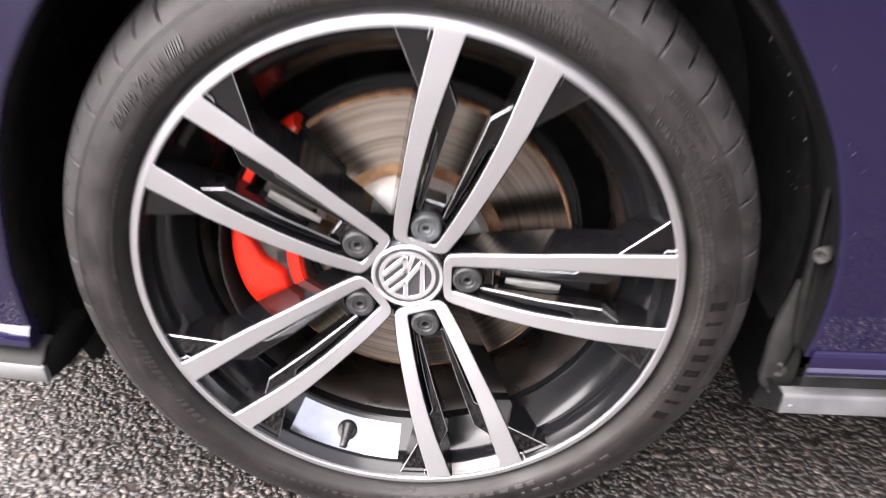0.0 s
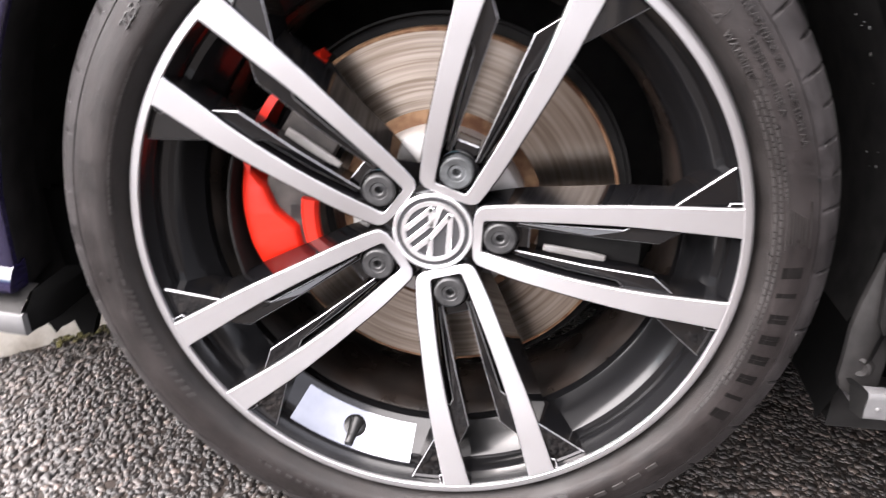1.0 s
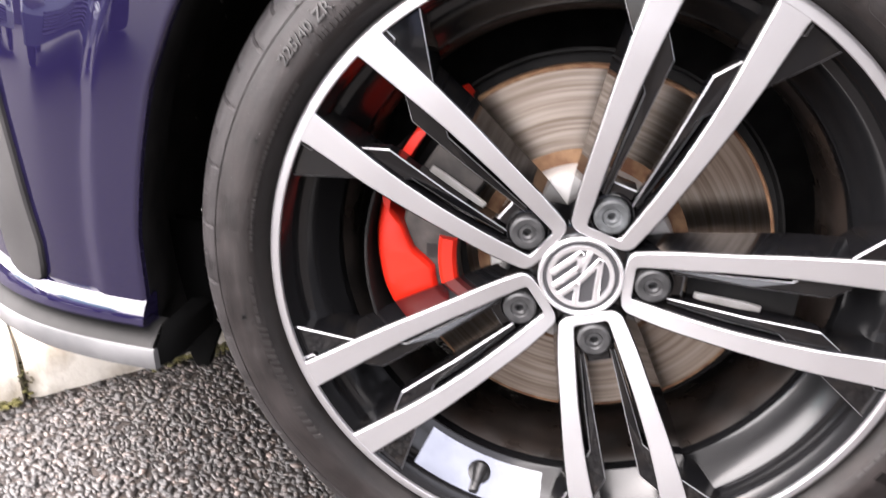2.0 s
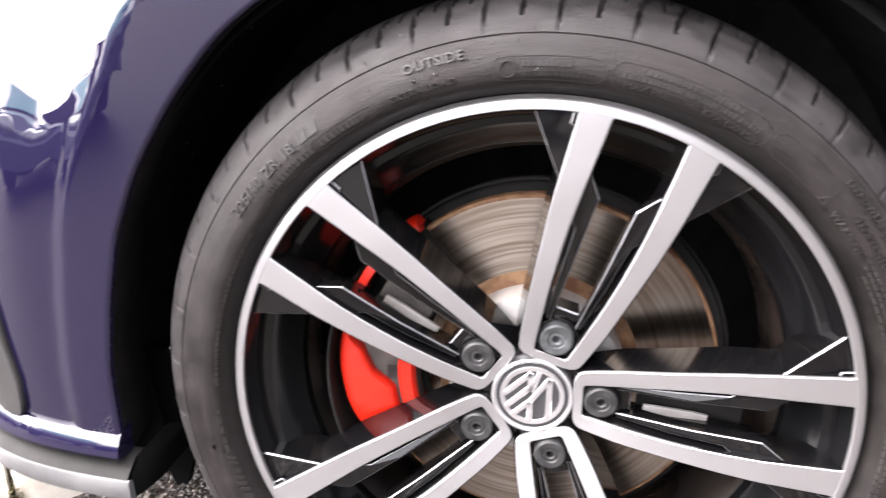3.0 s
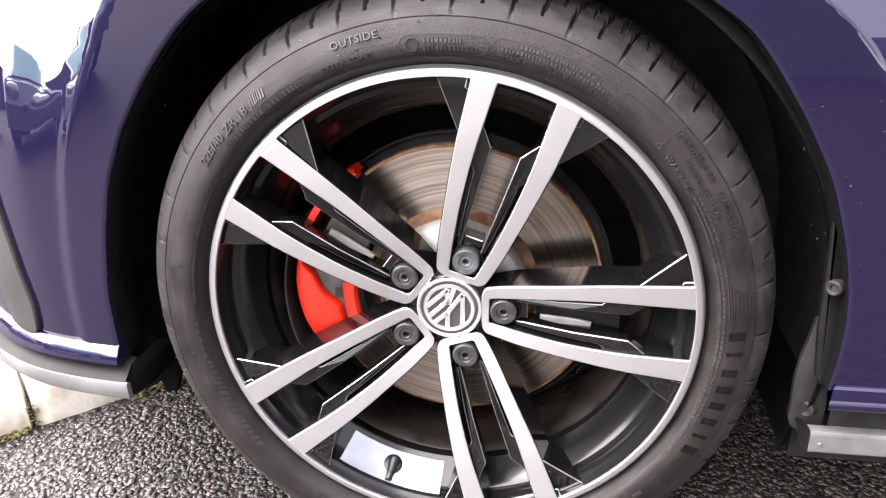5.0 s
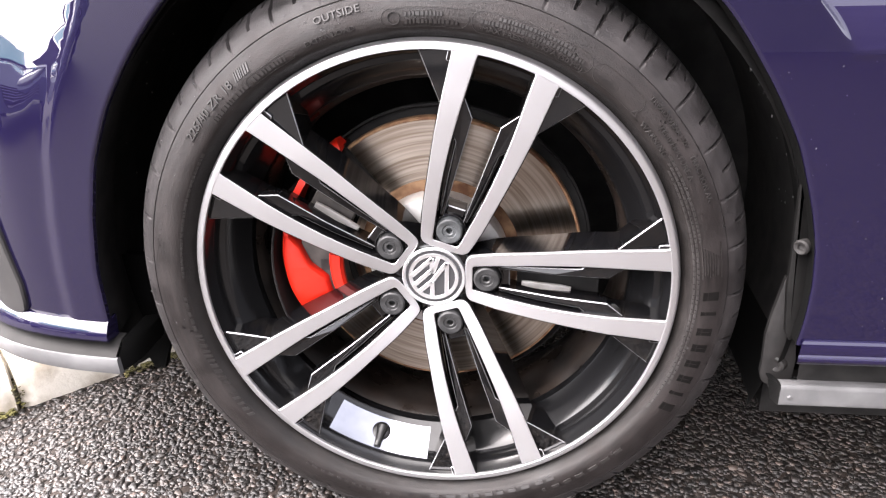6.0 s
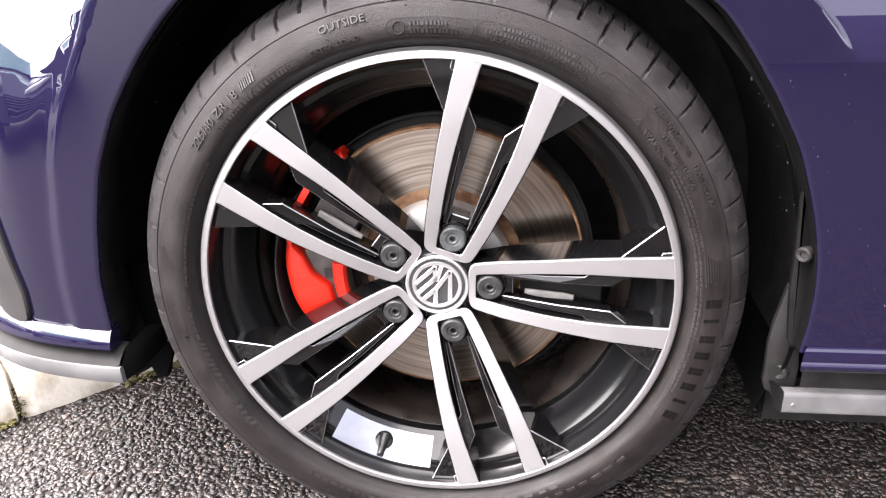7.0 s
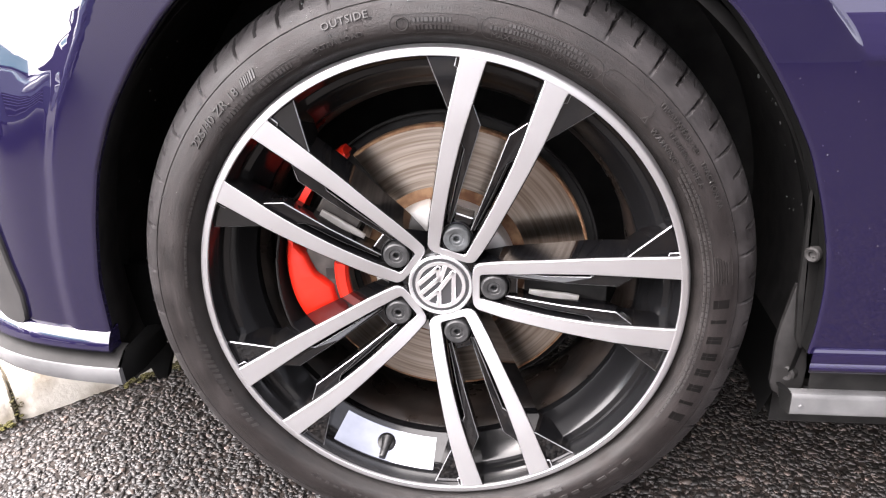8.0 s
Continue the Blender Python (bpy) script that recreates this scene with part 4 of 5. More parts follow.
def side_y(x, z):
    """The flare round the arch stands upright; behind its crease the side leans in above the swage line."""
    t = smooth01((x - interp(z, CREASE)) / 0.007)
    return -0.014 + interp(z, SIDE) + t * (lean_in(z) - 0.0012 * smooth01((z - 0.536) / 0.005) * (z < 0.5415))


rows = []
for z in HEIGHTS:
    x0 = rear_x(z) if z < ARCH_TOP else 0.0
    yb = side_y(x0, z)
    row = [(x0 - 0.0002, yb + 0.0040, z), (x0 - 0.0001, yb + 0.0020, z), (x0, yb + 0.0008, z)] if x0 > 0 else [(0, yb, z), (0.0005, yb, z), (0.001, yb, z)]
    row += [(x0 + d, side_y(x0 + d, z), z) for d in [0.002] + [0.004 + 0.003 * i for i in range(60)] + [0.2, 0.26, 0.36, 0.5, 0.8, 1.2]] + [(2.2, side_y(2.2, z), z)]
    rows.append(row)
v, f = grid(rows)
SIDE_MESH = (v, f)
mesh_part("door_side", v, f, M_PAINT, car, "glossy dark blue violet rear fender edge and door", angle=50)

rows = []
for i in range(60):
    z = 0.262 + (0.668 - 0.262) * i / 59
    x = rear_x(z)
    rows.append([(x - 0.0012, -0.0095, z), (x - 0.0006, -0.0108, z), (x + 0.0006, -0.0106, z), (x + 0.0004, -0.004, z), (x - 0.002, 0.010, z), (x + 0.006, 0.070, z)])
v, f = grid(rows)
mesh_part("arch_edge_lip", v, f, M_FLAP, car, "thin black plastic lip along the arch edge")
SILL = ((0.2700, 0.000), (0.2692, -0.0110), (0.2682, -0.0146), (0.2660, -0.0168), (0.2600, -0.0184), (0.2552, -0.0186), (0.2542, -0.0196), (0.2530, -0.0226), (0.2505, -0.0230), (0.2470, -0.0210), (0.2425, -0.0150), (0.2395, -0.006), (0.2390, 0.010))
v, f = grid([[(0.3560 + 0.85 * max(0.0, y + 0.0210) + (1.84 - 0.85 * max(0.0, y + 0.0210)) * k / 10, y, z) for k in range(11)] for z, y in SILL])
f.append(tuple(k * 11 for k in range(len(SILL))))
mesh_part("sill", v, f, M_PAINT, car, "blue violet sill edge", angle=28)
v, f = grid([[(0.3510 + 1.84 * k / 10, y, z) for k in range(11)] for z, y in ((0.2110, 0.007), (0.2124, -0.002), (0.2120, -0.0052), (0.2105, -0.0066), (0.2070, -0.0072), (0.1945, -0.0060), (0.1915, -0.0066), (0.1890, -0.0060), (0.1875, -0.0030), (0.1870, 0.05))])
mesh_part("sill_trim", v, f, M_TRIM, car, "satin grey sill strip")
v, f = grid([[(0.3508, 0.007, 0.2110), (0.3508, -0.0052, 0.2118), (0.3508, -0.0060, 0.1885)], [(0.3440, 0.030, 0.209), (0.3425, 0.010, 0.210), (0.3460, 0.006, 0.188)]])
mesh_part("sill_end", v, f, M_PLASTIC, car, smooth=False)
# recess in black instead of body paint, so its shade is in the colour
v, f = grid([[(x, 0.0075, z) for x in (0.3700, 2.2)] for z in (0.2380, 0.2000)])
mesh_part("sill_shade", v, f, M_LINER, car, "black sheet standing in for shade in the recess under the sill", smooth=False)
v, f = grid([[(x, y, z) for x in (0.3560, 2.2)] for y, z in ((0.060, 0.190), (0.060, 0.135))])
mesh_part("floor_edge", v, f, M_LINER, car, smooth=False)
v, f = lathe([(0.0, -0.0012), (0.0016, -0.0010), (0.0024, 0.0004)], 16)
mesh_part("sill_rivet", [(x + 0.3610, y - 0.0068, z + 0.1985) for x, y, z in v], f, M_TRIM, car)

# plastic flange and mud flap at the back of the arch


def plate(name, outline, y0, depth, mat, bulge=0.0, label=""):
    """An upright plastic piece from an (x, z) outline, rolled at the edges."""
    n = len(outline)
    ins = inset(outline, 0.0035)
    ymid = [y0 + bulge * (z - outline[0][1]) for x, z in outline]
    verts = [(x, y, z) for (x, z), y in zip(ins, ymid)] + [(x, y + 0.002, z) for (x, z), y in zip(outline, ymid)] + [(x, y + depth, z) for (x, z), y in zip(outline, ymid)]
    faces = [tuple(range(n))] + [(k * n + i, k * n + (i + 1) % n, (k + 1) * n + (i + 1) % n, (k + 1) * n + i) for k in (0, 1) for i in range(n)]
    return mesh_part(name, verts, faces, mat, car, label, angle=50)


plate("arch_flange", [(0.3420, 0.436), (0.3465, 0.416), (0.3530, 0.394), (0.3590, 0.363), (0.3625, 0.330), (0.3635, 0.305), (0.3625, 0.280), (0.3610, 0.2595), (0.3555, 0.2570), (0.3505, 0.267), (0.3455, 0.3165), (0.3450, 0.347), (0.3435, 0.387), (0.3425, 0.412)], 0.004, 0.008, M_PLASTIC, 0.0, "dark grey plastic arch flange with a scuffed edge")
plate("mud_flap", [(0.3600, 0.318), (0.3620, 0.276), (0.3640, 0.2580), (0.3690, 0.2430), (0.3712, 0.2266), (0.3705, 0.2010), (0.3600, 0.1915), (0.3500, 0.1925), (0.3410, 0.1985), (0.3380, 0.2091), (0.3385, 0.2229), (0.3380, 0.2531), (0.3410, 0.276), (0.3490, 0.318)], 0.020, 0.008, M_DUST, 0.0, "dusty grey plastic mud flap")
for name, x, y, z, r in (("liner_rivet", 0.3505, 0.001, 0.3595, 0.0078), ("flap_bolt", 0.3525, 0.021, 0.2200, 0.0090)):
    v, f = lathe([(0.0, 0.0005), (r * 0.32, 0.0002), (r * 0.42, -0.0020), (r * 0.75, -0.0030), (r * 0.95, -0.0014), (r, 0.006)], 24)
    tilt = Matrix.Rotation(radians(-42), 3, "Z")
    mesh_part(name, [tuple(tilt @ Vector(p) + Vector((x, y, z))) for p in v], f, M_DUST, car)

# grit thrown up on the door and on the liner
rng = np.random.default_rng(21)
bm = bmesh.new()
for i in range(84):
    if i < 42:
        z = rng.uniform(0.28, 0.54)
        x = rear_x(z) + abs(rng.normal(0.0, 0.07)) + 0.004
        p = (x, side_y(x, z), z)
    else:
        a = radians(rng.uniform(120, 200) if i < 62 else rng.uniform(-8, 40))
        p = (HUB[0] + 0.3765 * math.cos(a), rng.uniform(0.05, 0.16), HUB[2] + 0.3765 * math.sin(a))
    bmesh.ops.create_icosphere(bm, subdivisions=1, radius=(0.00032 if i < 42 else 0.0010) * rng.lognormal(0, 0.4), matrix=Matrix.Translation(p) @ Matrix.Diagonal((1, 1, rng.uniform(0.8, 2.2), 1)))
tagged(part("road_grit", bm, M_TRIM, car), "grey specks of road grit", kind="stuff")

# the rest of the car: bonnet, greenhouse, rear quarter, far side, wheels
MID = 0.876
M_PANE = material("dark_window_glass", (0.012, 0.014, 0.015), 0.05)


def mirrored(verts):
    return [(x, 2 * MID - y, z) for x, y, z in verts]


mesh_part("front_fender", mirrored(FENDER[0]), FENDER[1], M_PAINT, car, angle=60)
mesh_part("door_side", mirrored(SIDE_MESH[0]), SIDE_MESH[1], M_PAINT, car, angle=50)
edge = sorted({(round(x, 4), round(y, 4)) for x, y, z in FENDER[0] if z > 0.949})[::6]
v, f = grid([[(x, y + (2 * MID - 2 * y) * k / 10, 0.949 + 0.035 * math.sin(math.pi * k / 10) * min(1.0, (x + 0.80) * 4)) for k in range(11)] for x, y in edge])
mesh_part("bonnet", v, f, M_PAINT, car, angle=60)
base = side_y(0.8, 0.95)
v, f = grid([[(x, base + (2 * MID - 2 * base) * k / 10, 0.949 + (0.035 + 0.03 * x) * math.sin(math.pi * k / 10)) for k in range(11)] for x in (0.0, 0.3, 0.6, 0.82)])
mesh_part("scuttle", v, f, M_PAINT, car)


def crown(x, z, y, rise):
    return [(x + 0.06 * (1 - math.sin(math.pi * k / 10)), y + (2 * MID - 2 * y) * k / 10, z + rise * math.sin(math.pi * k / 10)) for k in range(11)]


v, f = grid([crown(0.76, 0.955, 0.16, 0.05), crown(1.40, 1.39, 0.29, 0.03)])
mesh_part("windscreen", v, f, M_PANE, car)
v, f = grid([crown(1.39, 1.388, 0.288, 0.03), crown(1.60, 1.425, 0.30, 0.03), crown(2.30, 1.430, 0.30, 0.03), crown(2.86, 1.385, 0.31, 0.03)])
mesh_part("roof", v, f, M_PAINT, car)
v, f = grid([crown(2.86, 1.385, 0.31, 0.03), crown(3.22, 1.00, 0.20, 0.02)])
mesh_part("rear_window", v, f, M_PANE, car)
v, f = grid([crown(3.22, 1.00, 0.20, 0.02), crown(3.34, 0.80, 0.10, 0.01), crown(3.36, 0.45, 0.06, 0.0), crown(3.30, 0.24, 0.08, 0.0)])
mesh_part("tailgate", v, f, M_PAINT, car)
glass = [(0.86, 0.955), (1.44, 1.365), (1.62, 1.40), (2.30, 1.402), (2.80, 1.365), (3.12, 0.975)]
for name, pts in (("side_window", [(0.98, 0.985), (1.46, 1.335), (1.62, 1.372), (1.86, 1.374), (1.88, 0.985)]), ("side_window", [(1.95, 0.985), (1.94, 1.374), (2.30, 1.372), (2.66, 1.34), (2.86, 1.0)])):
    flat = [(x, 0.121 + (z - 0.95) * 0.40, z) for x, z in pts] + [(x, 0.135 + (z - 0.95) * 0.40, z) for x, z in pts]
    q = [tuple(range(5))] + [(i, (i + 1) % 5, 5 + (i + 1) % 5, 5 + i) for i in range(5)]
    mesh_part(name, flat, q, M_PANE, car, smooth=False)
    mesh_part(name, mirrored(flat), q, M_PANE, car, smooth=False)
flat = [(x, 0.126 + (z - 0.95) * 0.40, z) for x, z in glass]
mesh_part("cabin_side", flat, [tuple(range(6))], M_PAINT, car, smooth=False)
mesh_part("cabin_side", mirrored(flat), [tuple(range(6))], M_PAINT, car, smooth=False)
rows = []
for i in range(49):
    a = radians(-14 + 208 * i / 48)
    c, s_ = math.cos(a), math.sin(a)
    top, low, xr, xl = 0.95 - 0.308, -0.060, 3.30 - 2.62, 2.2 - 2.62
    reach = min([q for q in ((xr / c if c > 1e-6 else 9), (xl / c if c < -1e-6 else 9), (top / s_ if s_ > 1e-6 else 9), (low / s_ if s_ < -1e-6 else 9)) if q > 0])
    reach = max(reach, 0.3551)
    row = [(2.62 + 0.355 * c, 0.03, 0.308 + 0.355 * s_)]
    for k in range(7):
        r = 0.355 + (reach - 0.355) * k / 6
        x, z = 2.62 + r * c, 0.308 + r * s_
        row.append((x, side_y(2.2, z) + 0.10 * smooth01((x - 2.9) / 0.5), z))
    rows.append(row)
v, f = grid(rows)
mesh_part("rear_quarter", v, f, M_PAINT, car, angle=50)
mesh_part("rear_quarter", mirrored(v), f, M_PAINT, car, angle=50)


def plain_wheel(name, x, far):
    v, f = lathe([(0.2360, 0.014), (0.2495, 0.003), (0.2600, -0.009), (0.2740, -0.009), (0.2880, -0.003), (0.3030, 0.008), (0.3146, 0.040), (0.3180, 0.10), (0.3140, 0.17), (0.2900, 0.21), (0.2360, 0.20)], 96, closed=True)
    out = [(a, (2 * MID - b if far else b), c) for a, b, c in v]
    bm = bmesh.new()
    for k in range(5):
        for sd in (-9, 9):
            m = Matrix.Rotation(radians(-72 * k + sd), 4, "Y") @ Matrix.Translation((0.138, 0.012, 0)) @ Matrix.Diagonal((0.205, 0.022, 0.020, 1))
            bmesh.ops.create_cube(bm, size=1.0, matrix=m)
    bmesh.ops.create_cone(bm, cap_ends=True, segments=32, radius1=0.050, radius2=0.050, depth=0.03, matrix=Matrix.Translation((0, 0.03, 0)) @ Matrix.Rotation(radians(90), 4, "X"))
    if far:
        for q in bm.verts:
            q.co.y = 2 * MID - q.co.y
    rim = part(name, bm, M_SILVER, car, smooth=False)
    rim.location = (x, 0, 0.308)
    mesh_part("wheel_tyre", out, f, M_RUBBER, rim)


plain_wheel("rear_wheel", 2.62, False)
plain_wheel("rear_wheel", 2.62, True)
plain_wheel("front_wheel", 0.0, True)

# closing panels so that no light leaks in from behind
v, f = grid([[(x, 0.34, 0.12), (x, 0.34, 0.94)] for x in (-0.62, 2.2)])
mesh_part("inner_wall", v, f, M_LINER, car, smooth=False)
v, f = grid([[(x, y, 0.135) for y in (0.06, 1.69)] for x in (0.36, 2.2)])
mesh_part("underbody", v, f, M_LINER, car, smooth=False)
v, f = grid([[(x, y, 0.15) for y in (0.34, 1.41)] for x in (-0.60, 0.36)])
mesh_part("underbody", v, f, M_LINER, car, smooth=False)
v, f = grid([[(x, y, 0.16) for y in (0.28, 1.47)] for x in (2.2, 3.28)])
mesh_part("underbody", v, f, M_LINER, car, smooth=False)
# unseen upright baffle, added to stop light from the far side
v, f = grid([[(x, 0.95, z) for z in (0.06, 0.16)] for x in (-0.45, 3.1)])
mesh_part("light_baffle", v, f, M_LINER, car, smooth=False)
# ---------------- ground ----------------
v = [(-150, -150, -0.0018), (150, -150, -0.0018), (150, 150, -0.0018), (-150, 150, -0.0018)]
ground = mesh_part("ground", v, [(0, 1, 2, 3)], M_TAR, smooth=False)
tagged(ground, "dark wet asphalt with coarse stone chips", "ground", kind="structure")


def chip_field(count, x0, x1, y0, y1, size):
    rng = np.random.default_rng(7)
    base = bmesh.new()
    bmesh.ops.create_icosphere(base, subdivisions=1, radius=1.0)
    bv = np.array([q.co[:] for q in base.verts])
    bf = np.array([[q.index for q in fc.verts] for fc in base.faces])
    base.free()
    nb = len(bv)
    c = np.stack([rng.uniform(x0, x1, count), rng.uniform(y0, y1, count), rng.uniform(-0.0026, -0.0012, count)], 1)
    keep = ~((c[:, 1] - 0.162) - (c[:, 0] + 0.666) > -0.004)
    c = c[keep]
    count = len(c)
    sc = size * np.clip(rng.lognormal(0, 0.26, (count, 1)), 0.5, 1.6) * np.stack([rng.uniform(1.0, 1.7, count), rng.uniform(0.72, 1.10, count), rng.uniform(0.60, 0.85, count)], 1)
    jit = 1 + rng.uniform(-0.36, 0.30, (count, nb, 1))
    pts = bv[None] * jit * sc[:, None, :]
    pts[..., 2] = np.minimum(pts[..., 2], 0.34 * sc[:, None, 2])
    az = rng.uniform(0, 2 * math.pi, count)
    tl = rng.normal(0, 0.15, count)
    ca, sa, ct, st = np.cos(az), np.sin(az), np.cos(tl), np.sin(tl)
    x = pts[..., 0] * ct[:, None] + pts[..., 2] * st[:, None]
    z = -pts[..., 0] * st[:, None] + pts[..., 2] * ct[:, None]
    y = pts[..., 1]
    px = x * ca[:, None] - y * sa[:, None] + c[:, None, 0]
    py = x * sa[:, None] + y * ca[:, None] + c[:, None, 1]
    vs = np.stack([px, py, z + c[:, None, 2]], 2).reshape(-1, 3)
    fs = (bf[None] + (np.arange(count) * nb)[:, None, None]).reshape(-1, 3)
    me = bpy.data.meshes.new("asphalt_chips")
    me.vertices.add(len(vs))
    me.vertices.foreach_set("co", vs.ravel())
    me.loops.add(len(fs) * 3)
    me.loops.foreach_set("vertex_index", fs.ravel().astype(np.int32))
    me.polygons.add(len(fs))
    me.polygons.foreach_set("loop_start", np.arange(0, len(fs) * 3, 3, dtype=np.int32))
    me.update(calc_edges=True)
    ob = new("asphalt_chips", me)
    me.materials.append(M_CHIP)
    return tagged(ob, "wet grey and brown stone chips of the asphalt", "asphalt", kind="stuff")


chip_field(104000, -0.74, 0.95, -0.40, 0.75, 0.0034)

# kerb at forty-five degrees before the car
KERB = Matrix.Translation((-0.666, 0.162, 0)) @ Matrix.Rotation(radians(45), 4, "Z")
for k in range(-1, 4):
    bm = bmesh.new()
    half = 0.4555
    rows = []
    rng = random.Random(60 + k)
    prof = [(0.0, -0.06), (0.001, 0.0), (0.003, 0.030), (0.006, 0.046), (0.012, 0.058), (0.022, 0.066), (0.036, 0.070), (0.080, 0.071), (0.118, 0.070), (0.124, 0.066), (0.125, 0.0)]
    for i in range(61):
        x = 0.030 + 0.915 * (k + 0.5) + half * (i / 30 - 1)
        if k < 0:
            x = 0.0275 - 0.19 * (1 - i / 60)
        end = 0.004 if i in (0, 60) else 0.0
        rows.append([(x, y + end * (y < 0.06) + rng.uniform(-0.0007, 0.0007), z - end + rng.uniform(-0.0006, 0.0006)) for y, z in prof])
    v, f = grid(rows)
    m = len(prof)
    f += [tuple(range(m)), tuple(range(60 * m, 61 * m))]
    kerb = mesh_part("kerb_stone", v, f, M_KERB, angle=50)
    kerb.matrix_world = KERB
    tagged(kerb, "pale weathered concrete kerb stone", "kerb", "kerb stones")
# moss and grit in the channel and in the joints
rng = np.random.default_rng(12)
bm = bmesh.new()
for i in range(1700):
    x = rng.uniform(-0.35, 0.55)
    if rng.uniform() < 0.025:
        x, y, z = 0.030 + rng.normal(0, 0.004), abs(rng.normal(0, 0.02)), rng.uniform(0.0, 0.04)
    else:
        y, z = -abs(rng.normal(0, 0.008)), rng.uniform(0.0, 0.006)
        if noise.noise(Vector((x * 9.0, 0.3, 0.7))) < -0.12:
            continue
    bmesh.ops.create_icosphere(bm, subdivisions=1, radius=rng.uniform(0.0012, 0.0030), matrix=Matrix.Translation((x, y, z)) @ Matrix.Diagonal((1.5, 1, 0.7, 1)))
moss = part("moss", bm, M_MOSS)
moss.matrix_world = KERB
tagged(moss, "olive moss and grit along the foot of the kerb", "moss", kind="stuff")
v, f = [(-0.135, 0.125, 0.066), (9, 0.125, 0.066), (9, 4, 0.07), (-0.135, 4, 0.07), (-0.135, 0.125, -0.05), (9, 0.125, -0.05), (-0.135, 4, -0.05)], [(0, 1, 2, 3), (4, 5, 1, 0), (0, 3, 6, 4)]
pavement = mesh_part("pavement", v, f, M_PAVE, smooth=False)
pavement.matrix_world = KERB
tagged(pavement, "grey gravelly pavement behind the kerb", "pavement", kind="structure")

# ---------------- parked cars across the yard ----------------
M_GLASS = material("tinted_glass", (0.10, 0.34, 0.40), 0.35, 0.0, 0.0, spec=0.2)
M_CAR_B = material("steel_blue_paint", (0.20, 0.22, 0.30), 0.35, 0.3, 1.0, 0.03)
M_CAR_W = material("white_paint", (0.75, 0.75, 0.74), 0.35, 0.0, 1.0, 0.03)
M_ALLOY = material("plain_alloy", (0.22, 0.22, 0.23), 0.45, 0.9)


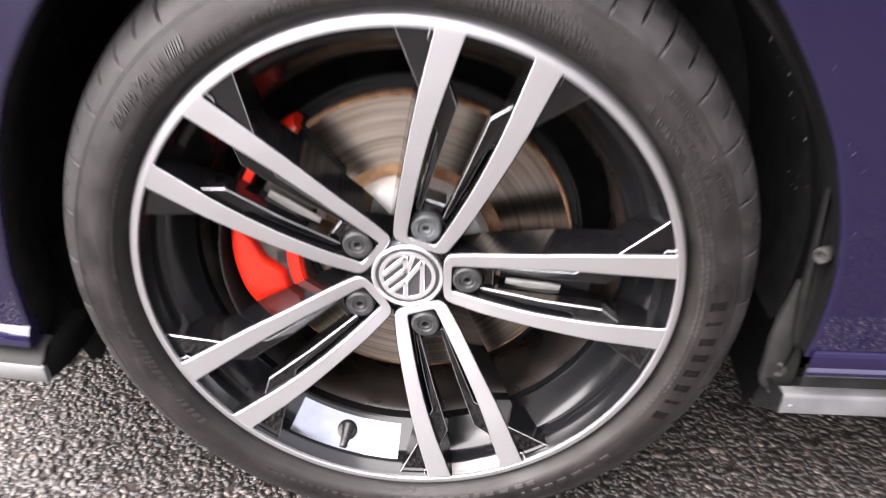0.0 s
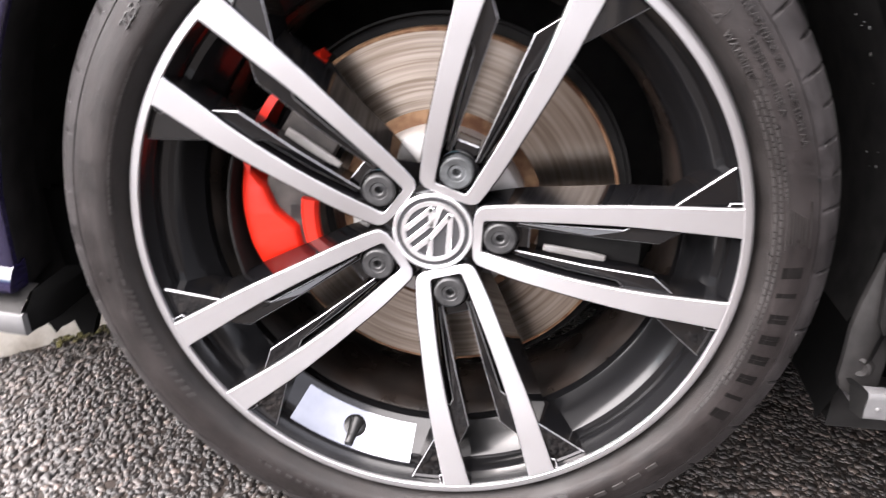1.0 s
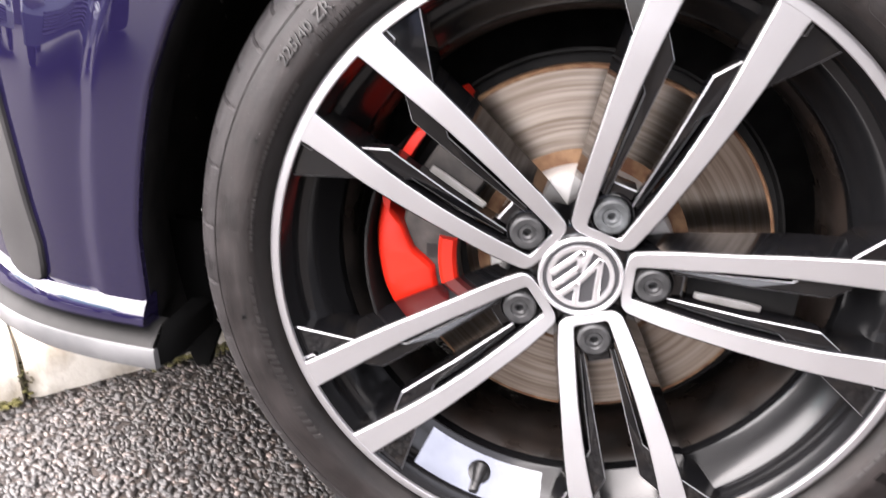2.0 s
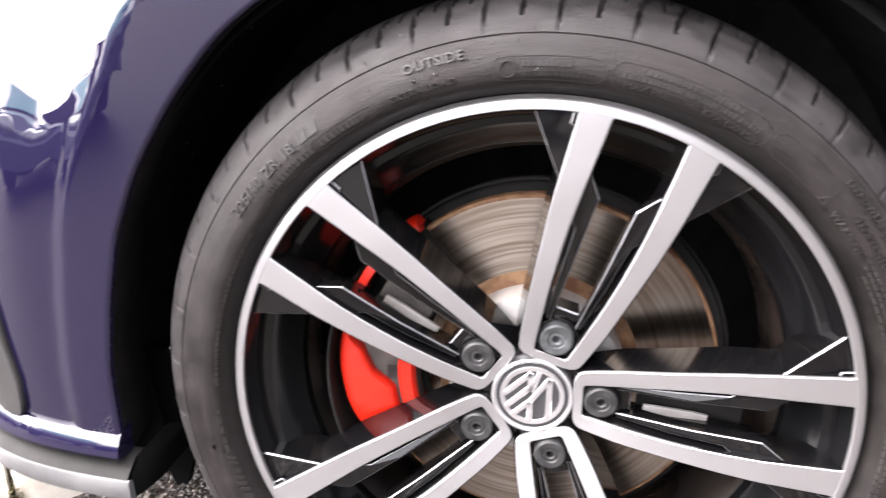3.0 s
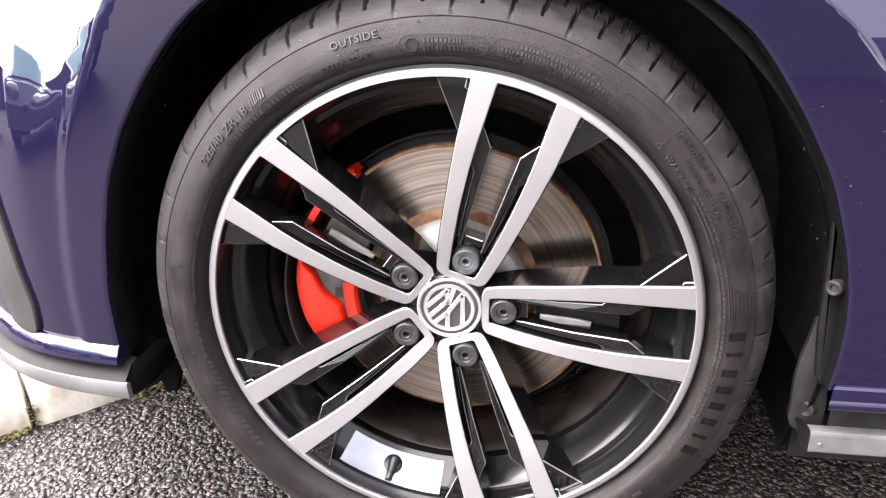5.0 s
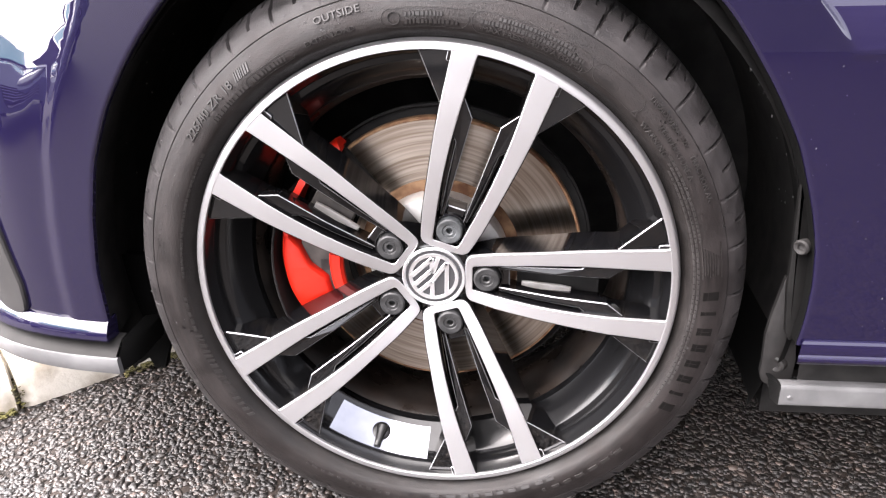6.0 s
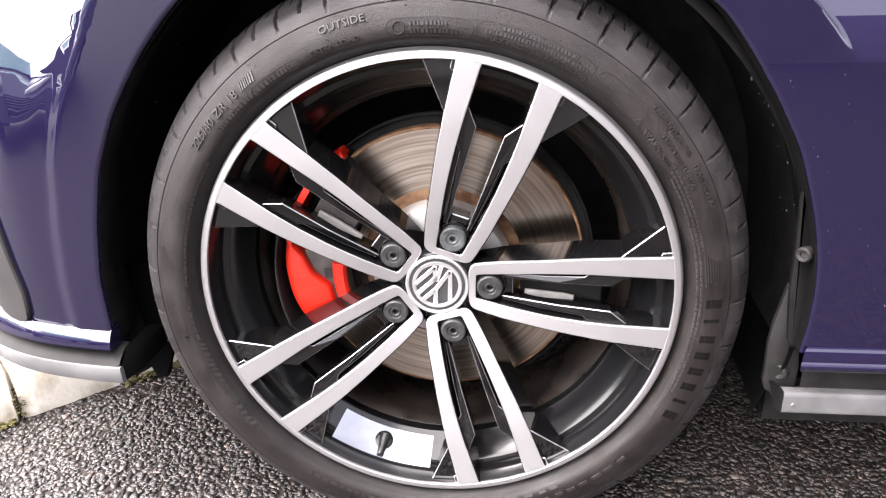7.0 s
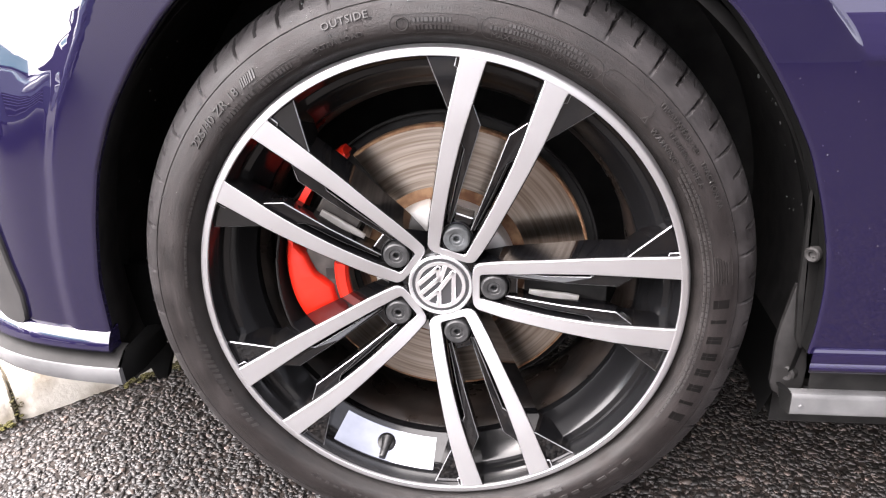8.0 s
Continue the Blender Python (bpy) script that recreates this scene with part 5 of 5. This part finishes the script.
def parked_car(paint, label):
    """A small hatchback seen only as a reflection; it stands along x."""
    root = tagged(new("parked_car"), label, "car", "cars parked across the yard")
    side = [(-2.05, 0.28), (-2.10, 0.55), (-1.95, 0.78), (-1.15, 0.92), (-0.95, 0.95), (1.75, 0.98), (2.00, 0.90), (2.06, 0.55), (2.02, 0.28)]
    rows = []
    for x, y in [(0.0, -0.80), (0.02, -0.86), (0.02, 0.86), (0.0, 0.80)]:
        rows.append([(px * (1 - x * 1.5), y, pz * (1 if abs(y) < 0.83 else 0.985)) for px, pz in side])
    v, f = grid(rows)
    n = len(side)
    f += [tuple(range(n)), tuple(range(3 * n, 4 * n))]
    mesh_part("body", v, f, paint, root, angle=30)
    roof = [(-1.10, 0.93), (-0.35, 1.38), (0.10, 1.46), (1.10, 1.44), (1.60, 1.22), (1.85, 0.96)]
    rows = [[(px, -0.80 + 0.20 * (pz - 0.93), pz) for px, pz in roof], [(px, 0.80 - 0.20 * (pz - 0.93), pz) for px, pz in roof]]
    v, f = grid(rows)
    n = len(roof)
    f += [tuple(range(n)), tuple(range(n, 2 * n))]
    mesh_part("cabin", v, f, paint, root, angle=30)
    for pts in ([(-0.88, 0.97), (-0.32, 1.32), (0.10, 1.39), (0.12, 0.98)], [(0.20, 0.98), (0.18, 1.39), (0.95, 1.38), (1.15, 1.0)]):
        for sy in (-1, 1):
            verts = [(px, sy * (0.806 - 0.20 * (pz - 0.93)), pz) for px, pz in pts] + [(px, sy * (0.79 - 0.20 * (pz - 0.93)), pz) for px, pz in pts]
            mesh_part("side_window", verts, [(0, 1, 2, 3), (0, 1, 5, 4), (1, 2, 6, 5), (2, 3, 7, 6), (3, 0, 4, 7)], M_GLASS, root, smooth=False)
    verts = [(-1.085, sy * 0.72, 0.955) for sy in (-1, 1)] + [(-0.395, sy * 0.64, 1.368) for sy in (1, -1)]
    verts += [(x + 0.012, y, z - 0.016) for x, y, z in verts]
    mesh_part("windscreen", verts, [(0, 1, 2, 3), (0, 1, 5, 4), (1, 2, 6, 5), (2, 3, 7, 6), (3, 0, 4, 7)], M_GLASS, root, smooth=False)
    bm = bmesh.new()
    bmesh.ops.create_cube(bm, size=1.0, matrix=Matrix.Translation((-2.045, 0, 0.46)) @ Matrix.Diagonal((0.05, 0.96, 0.24, 1)))
    grille = part("grille", bm, M_PLASTIC, root, "dark front grille", smooth=False)
    for i in range(6):
        z = 0.36 + 0.04 * i
        v, f = grid([[(-2.074 - dx, y, z + dz - 0.05 * y * y) for y in np.linspace(-0.47, 0.47, 13)] for dx, dz in ((0, -0.006), (0.012, -0.004), (0.012, 0.004), (0, 0.006))])
        mesh_part("grille_bar", v, f, M_CHROME, grille, smooth=False)
    for sy in (-1, 1):
        bm = bmesh.new()
        bmesh.ops.create_uvsphere(bm, u_segments=20, v_segments=12, radius=1.0, matrix=Matrix.Translation((-1.97, sy * 0.64, 0.66)) @ Matrix.Diagonal((0.07, 0.16, 0.085, 1)))
        part("headlight", bm, M_CHROME, root, "clear headlight")
    for wx in (-1.30, 1.28):
        for sy in (-1, 1):
            v, f = lathe([(0.22, 0.10), (0.225, 0.0), (0.27, -0.012), (0.305, 0.0), (0.315, 0.05), (0.315, 0.18), (0.22, 0.20)], 40, closed=True)
            tyre = mesh_part("car_tyre", [(x, -sy * y, z) for x, y, z in v], f, M_RUBBER, root)
            tyre.location = (wx, sy * 0.86, 0.315)
            bm = bmesh.new()
            for i in range(10):
                a = radians(36 * i)
                m = Matrix.Rotation(a, 4, "Y") @ Matrix.Translation((0.125, 0.0, 0)) @ Matrix.Diagonal((0.20, 0.03, 0.035, 1))
                bmesh.ops.create_cube(bm, size=1.0, matrix=m)
            part("car_rim", bm, M_ALLOY, tyre, smooth=False)
    return root


first = parked_car(M_CAR_B, "steel blue hatchback parked across the wet yard")
first.matrix_world = pose(-1.6, -9.6, 0)
second = parked_car(M_CAR_W, "white hatchback parked across the wet yard")
second.matrix_world = pose(-7.3, -1.0, 0, rz=180)

M_WALL = material("grey_brown_plaster", (0.16, 0.14, 0.125), 0.85)
mottle(M_WALL, (0.055, 0.048, 0.043), (0.10, 0.088, 0.078), 2.5)
# unseen wall, added to block sky and darken reflections on the right
bm = bmesh.new()
bmesh.ops.create_cube(bm, size=1.0, matrix=Matrix.Translation((6.4, -3.4, 2.3)) @ Matrix.Diagonal((11.4, 0.3, 4.6, 1)))
tagged(part("sky_blocker_south", bm, M_WALL, smooth=False), "unseen grey brown wall added to block the sky across the yard", "wall", kind="structure")
copy_thing(first, pose(-4.5, -3.15, 0, rz=214))

# unseen wall, added so barrel and bumper reflect less low sky
bm = bmesh.new()
bmesh.ops.create_cube(bm, size=1.0, matrix=Matrix.Translation((-19.0, -3.0, 1.5)) @ Matrix.Diagonal((0.3, 11.0, 3.0, 1)))
tagged(part("sky_blocker_west", bm, M_WALL, smooth=False), "unseen grey brown wall added to block low sky ahead of the car", "wall", kind="structure")
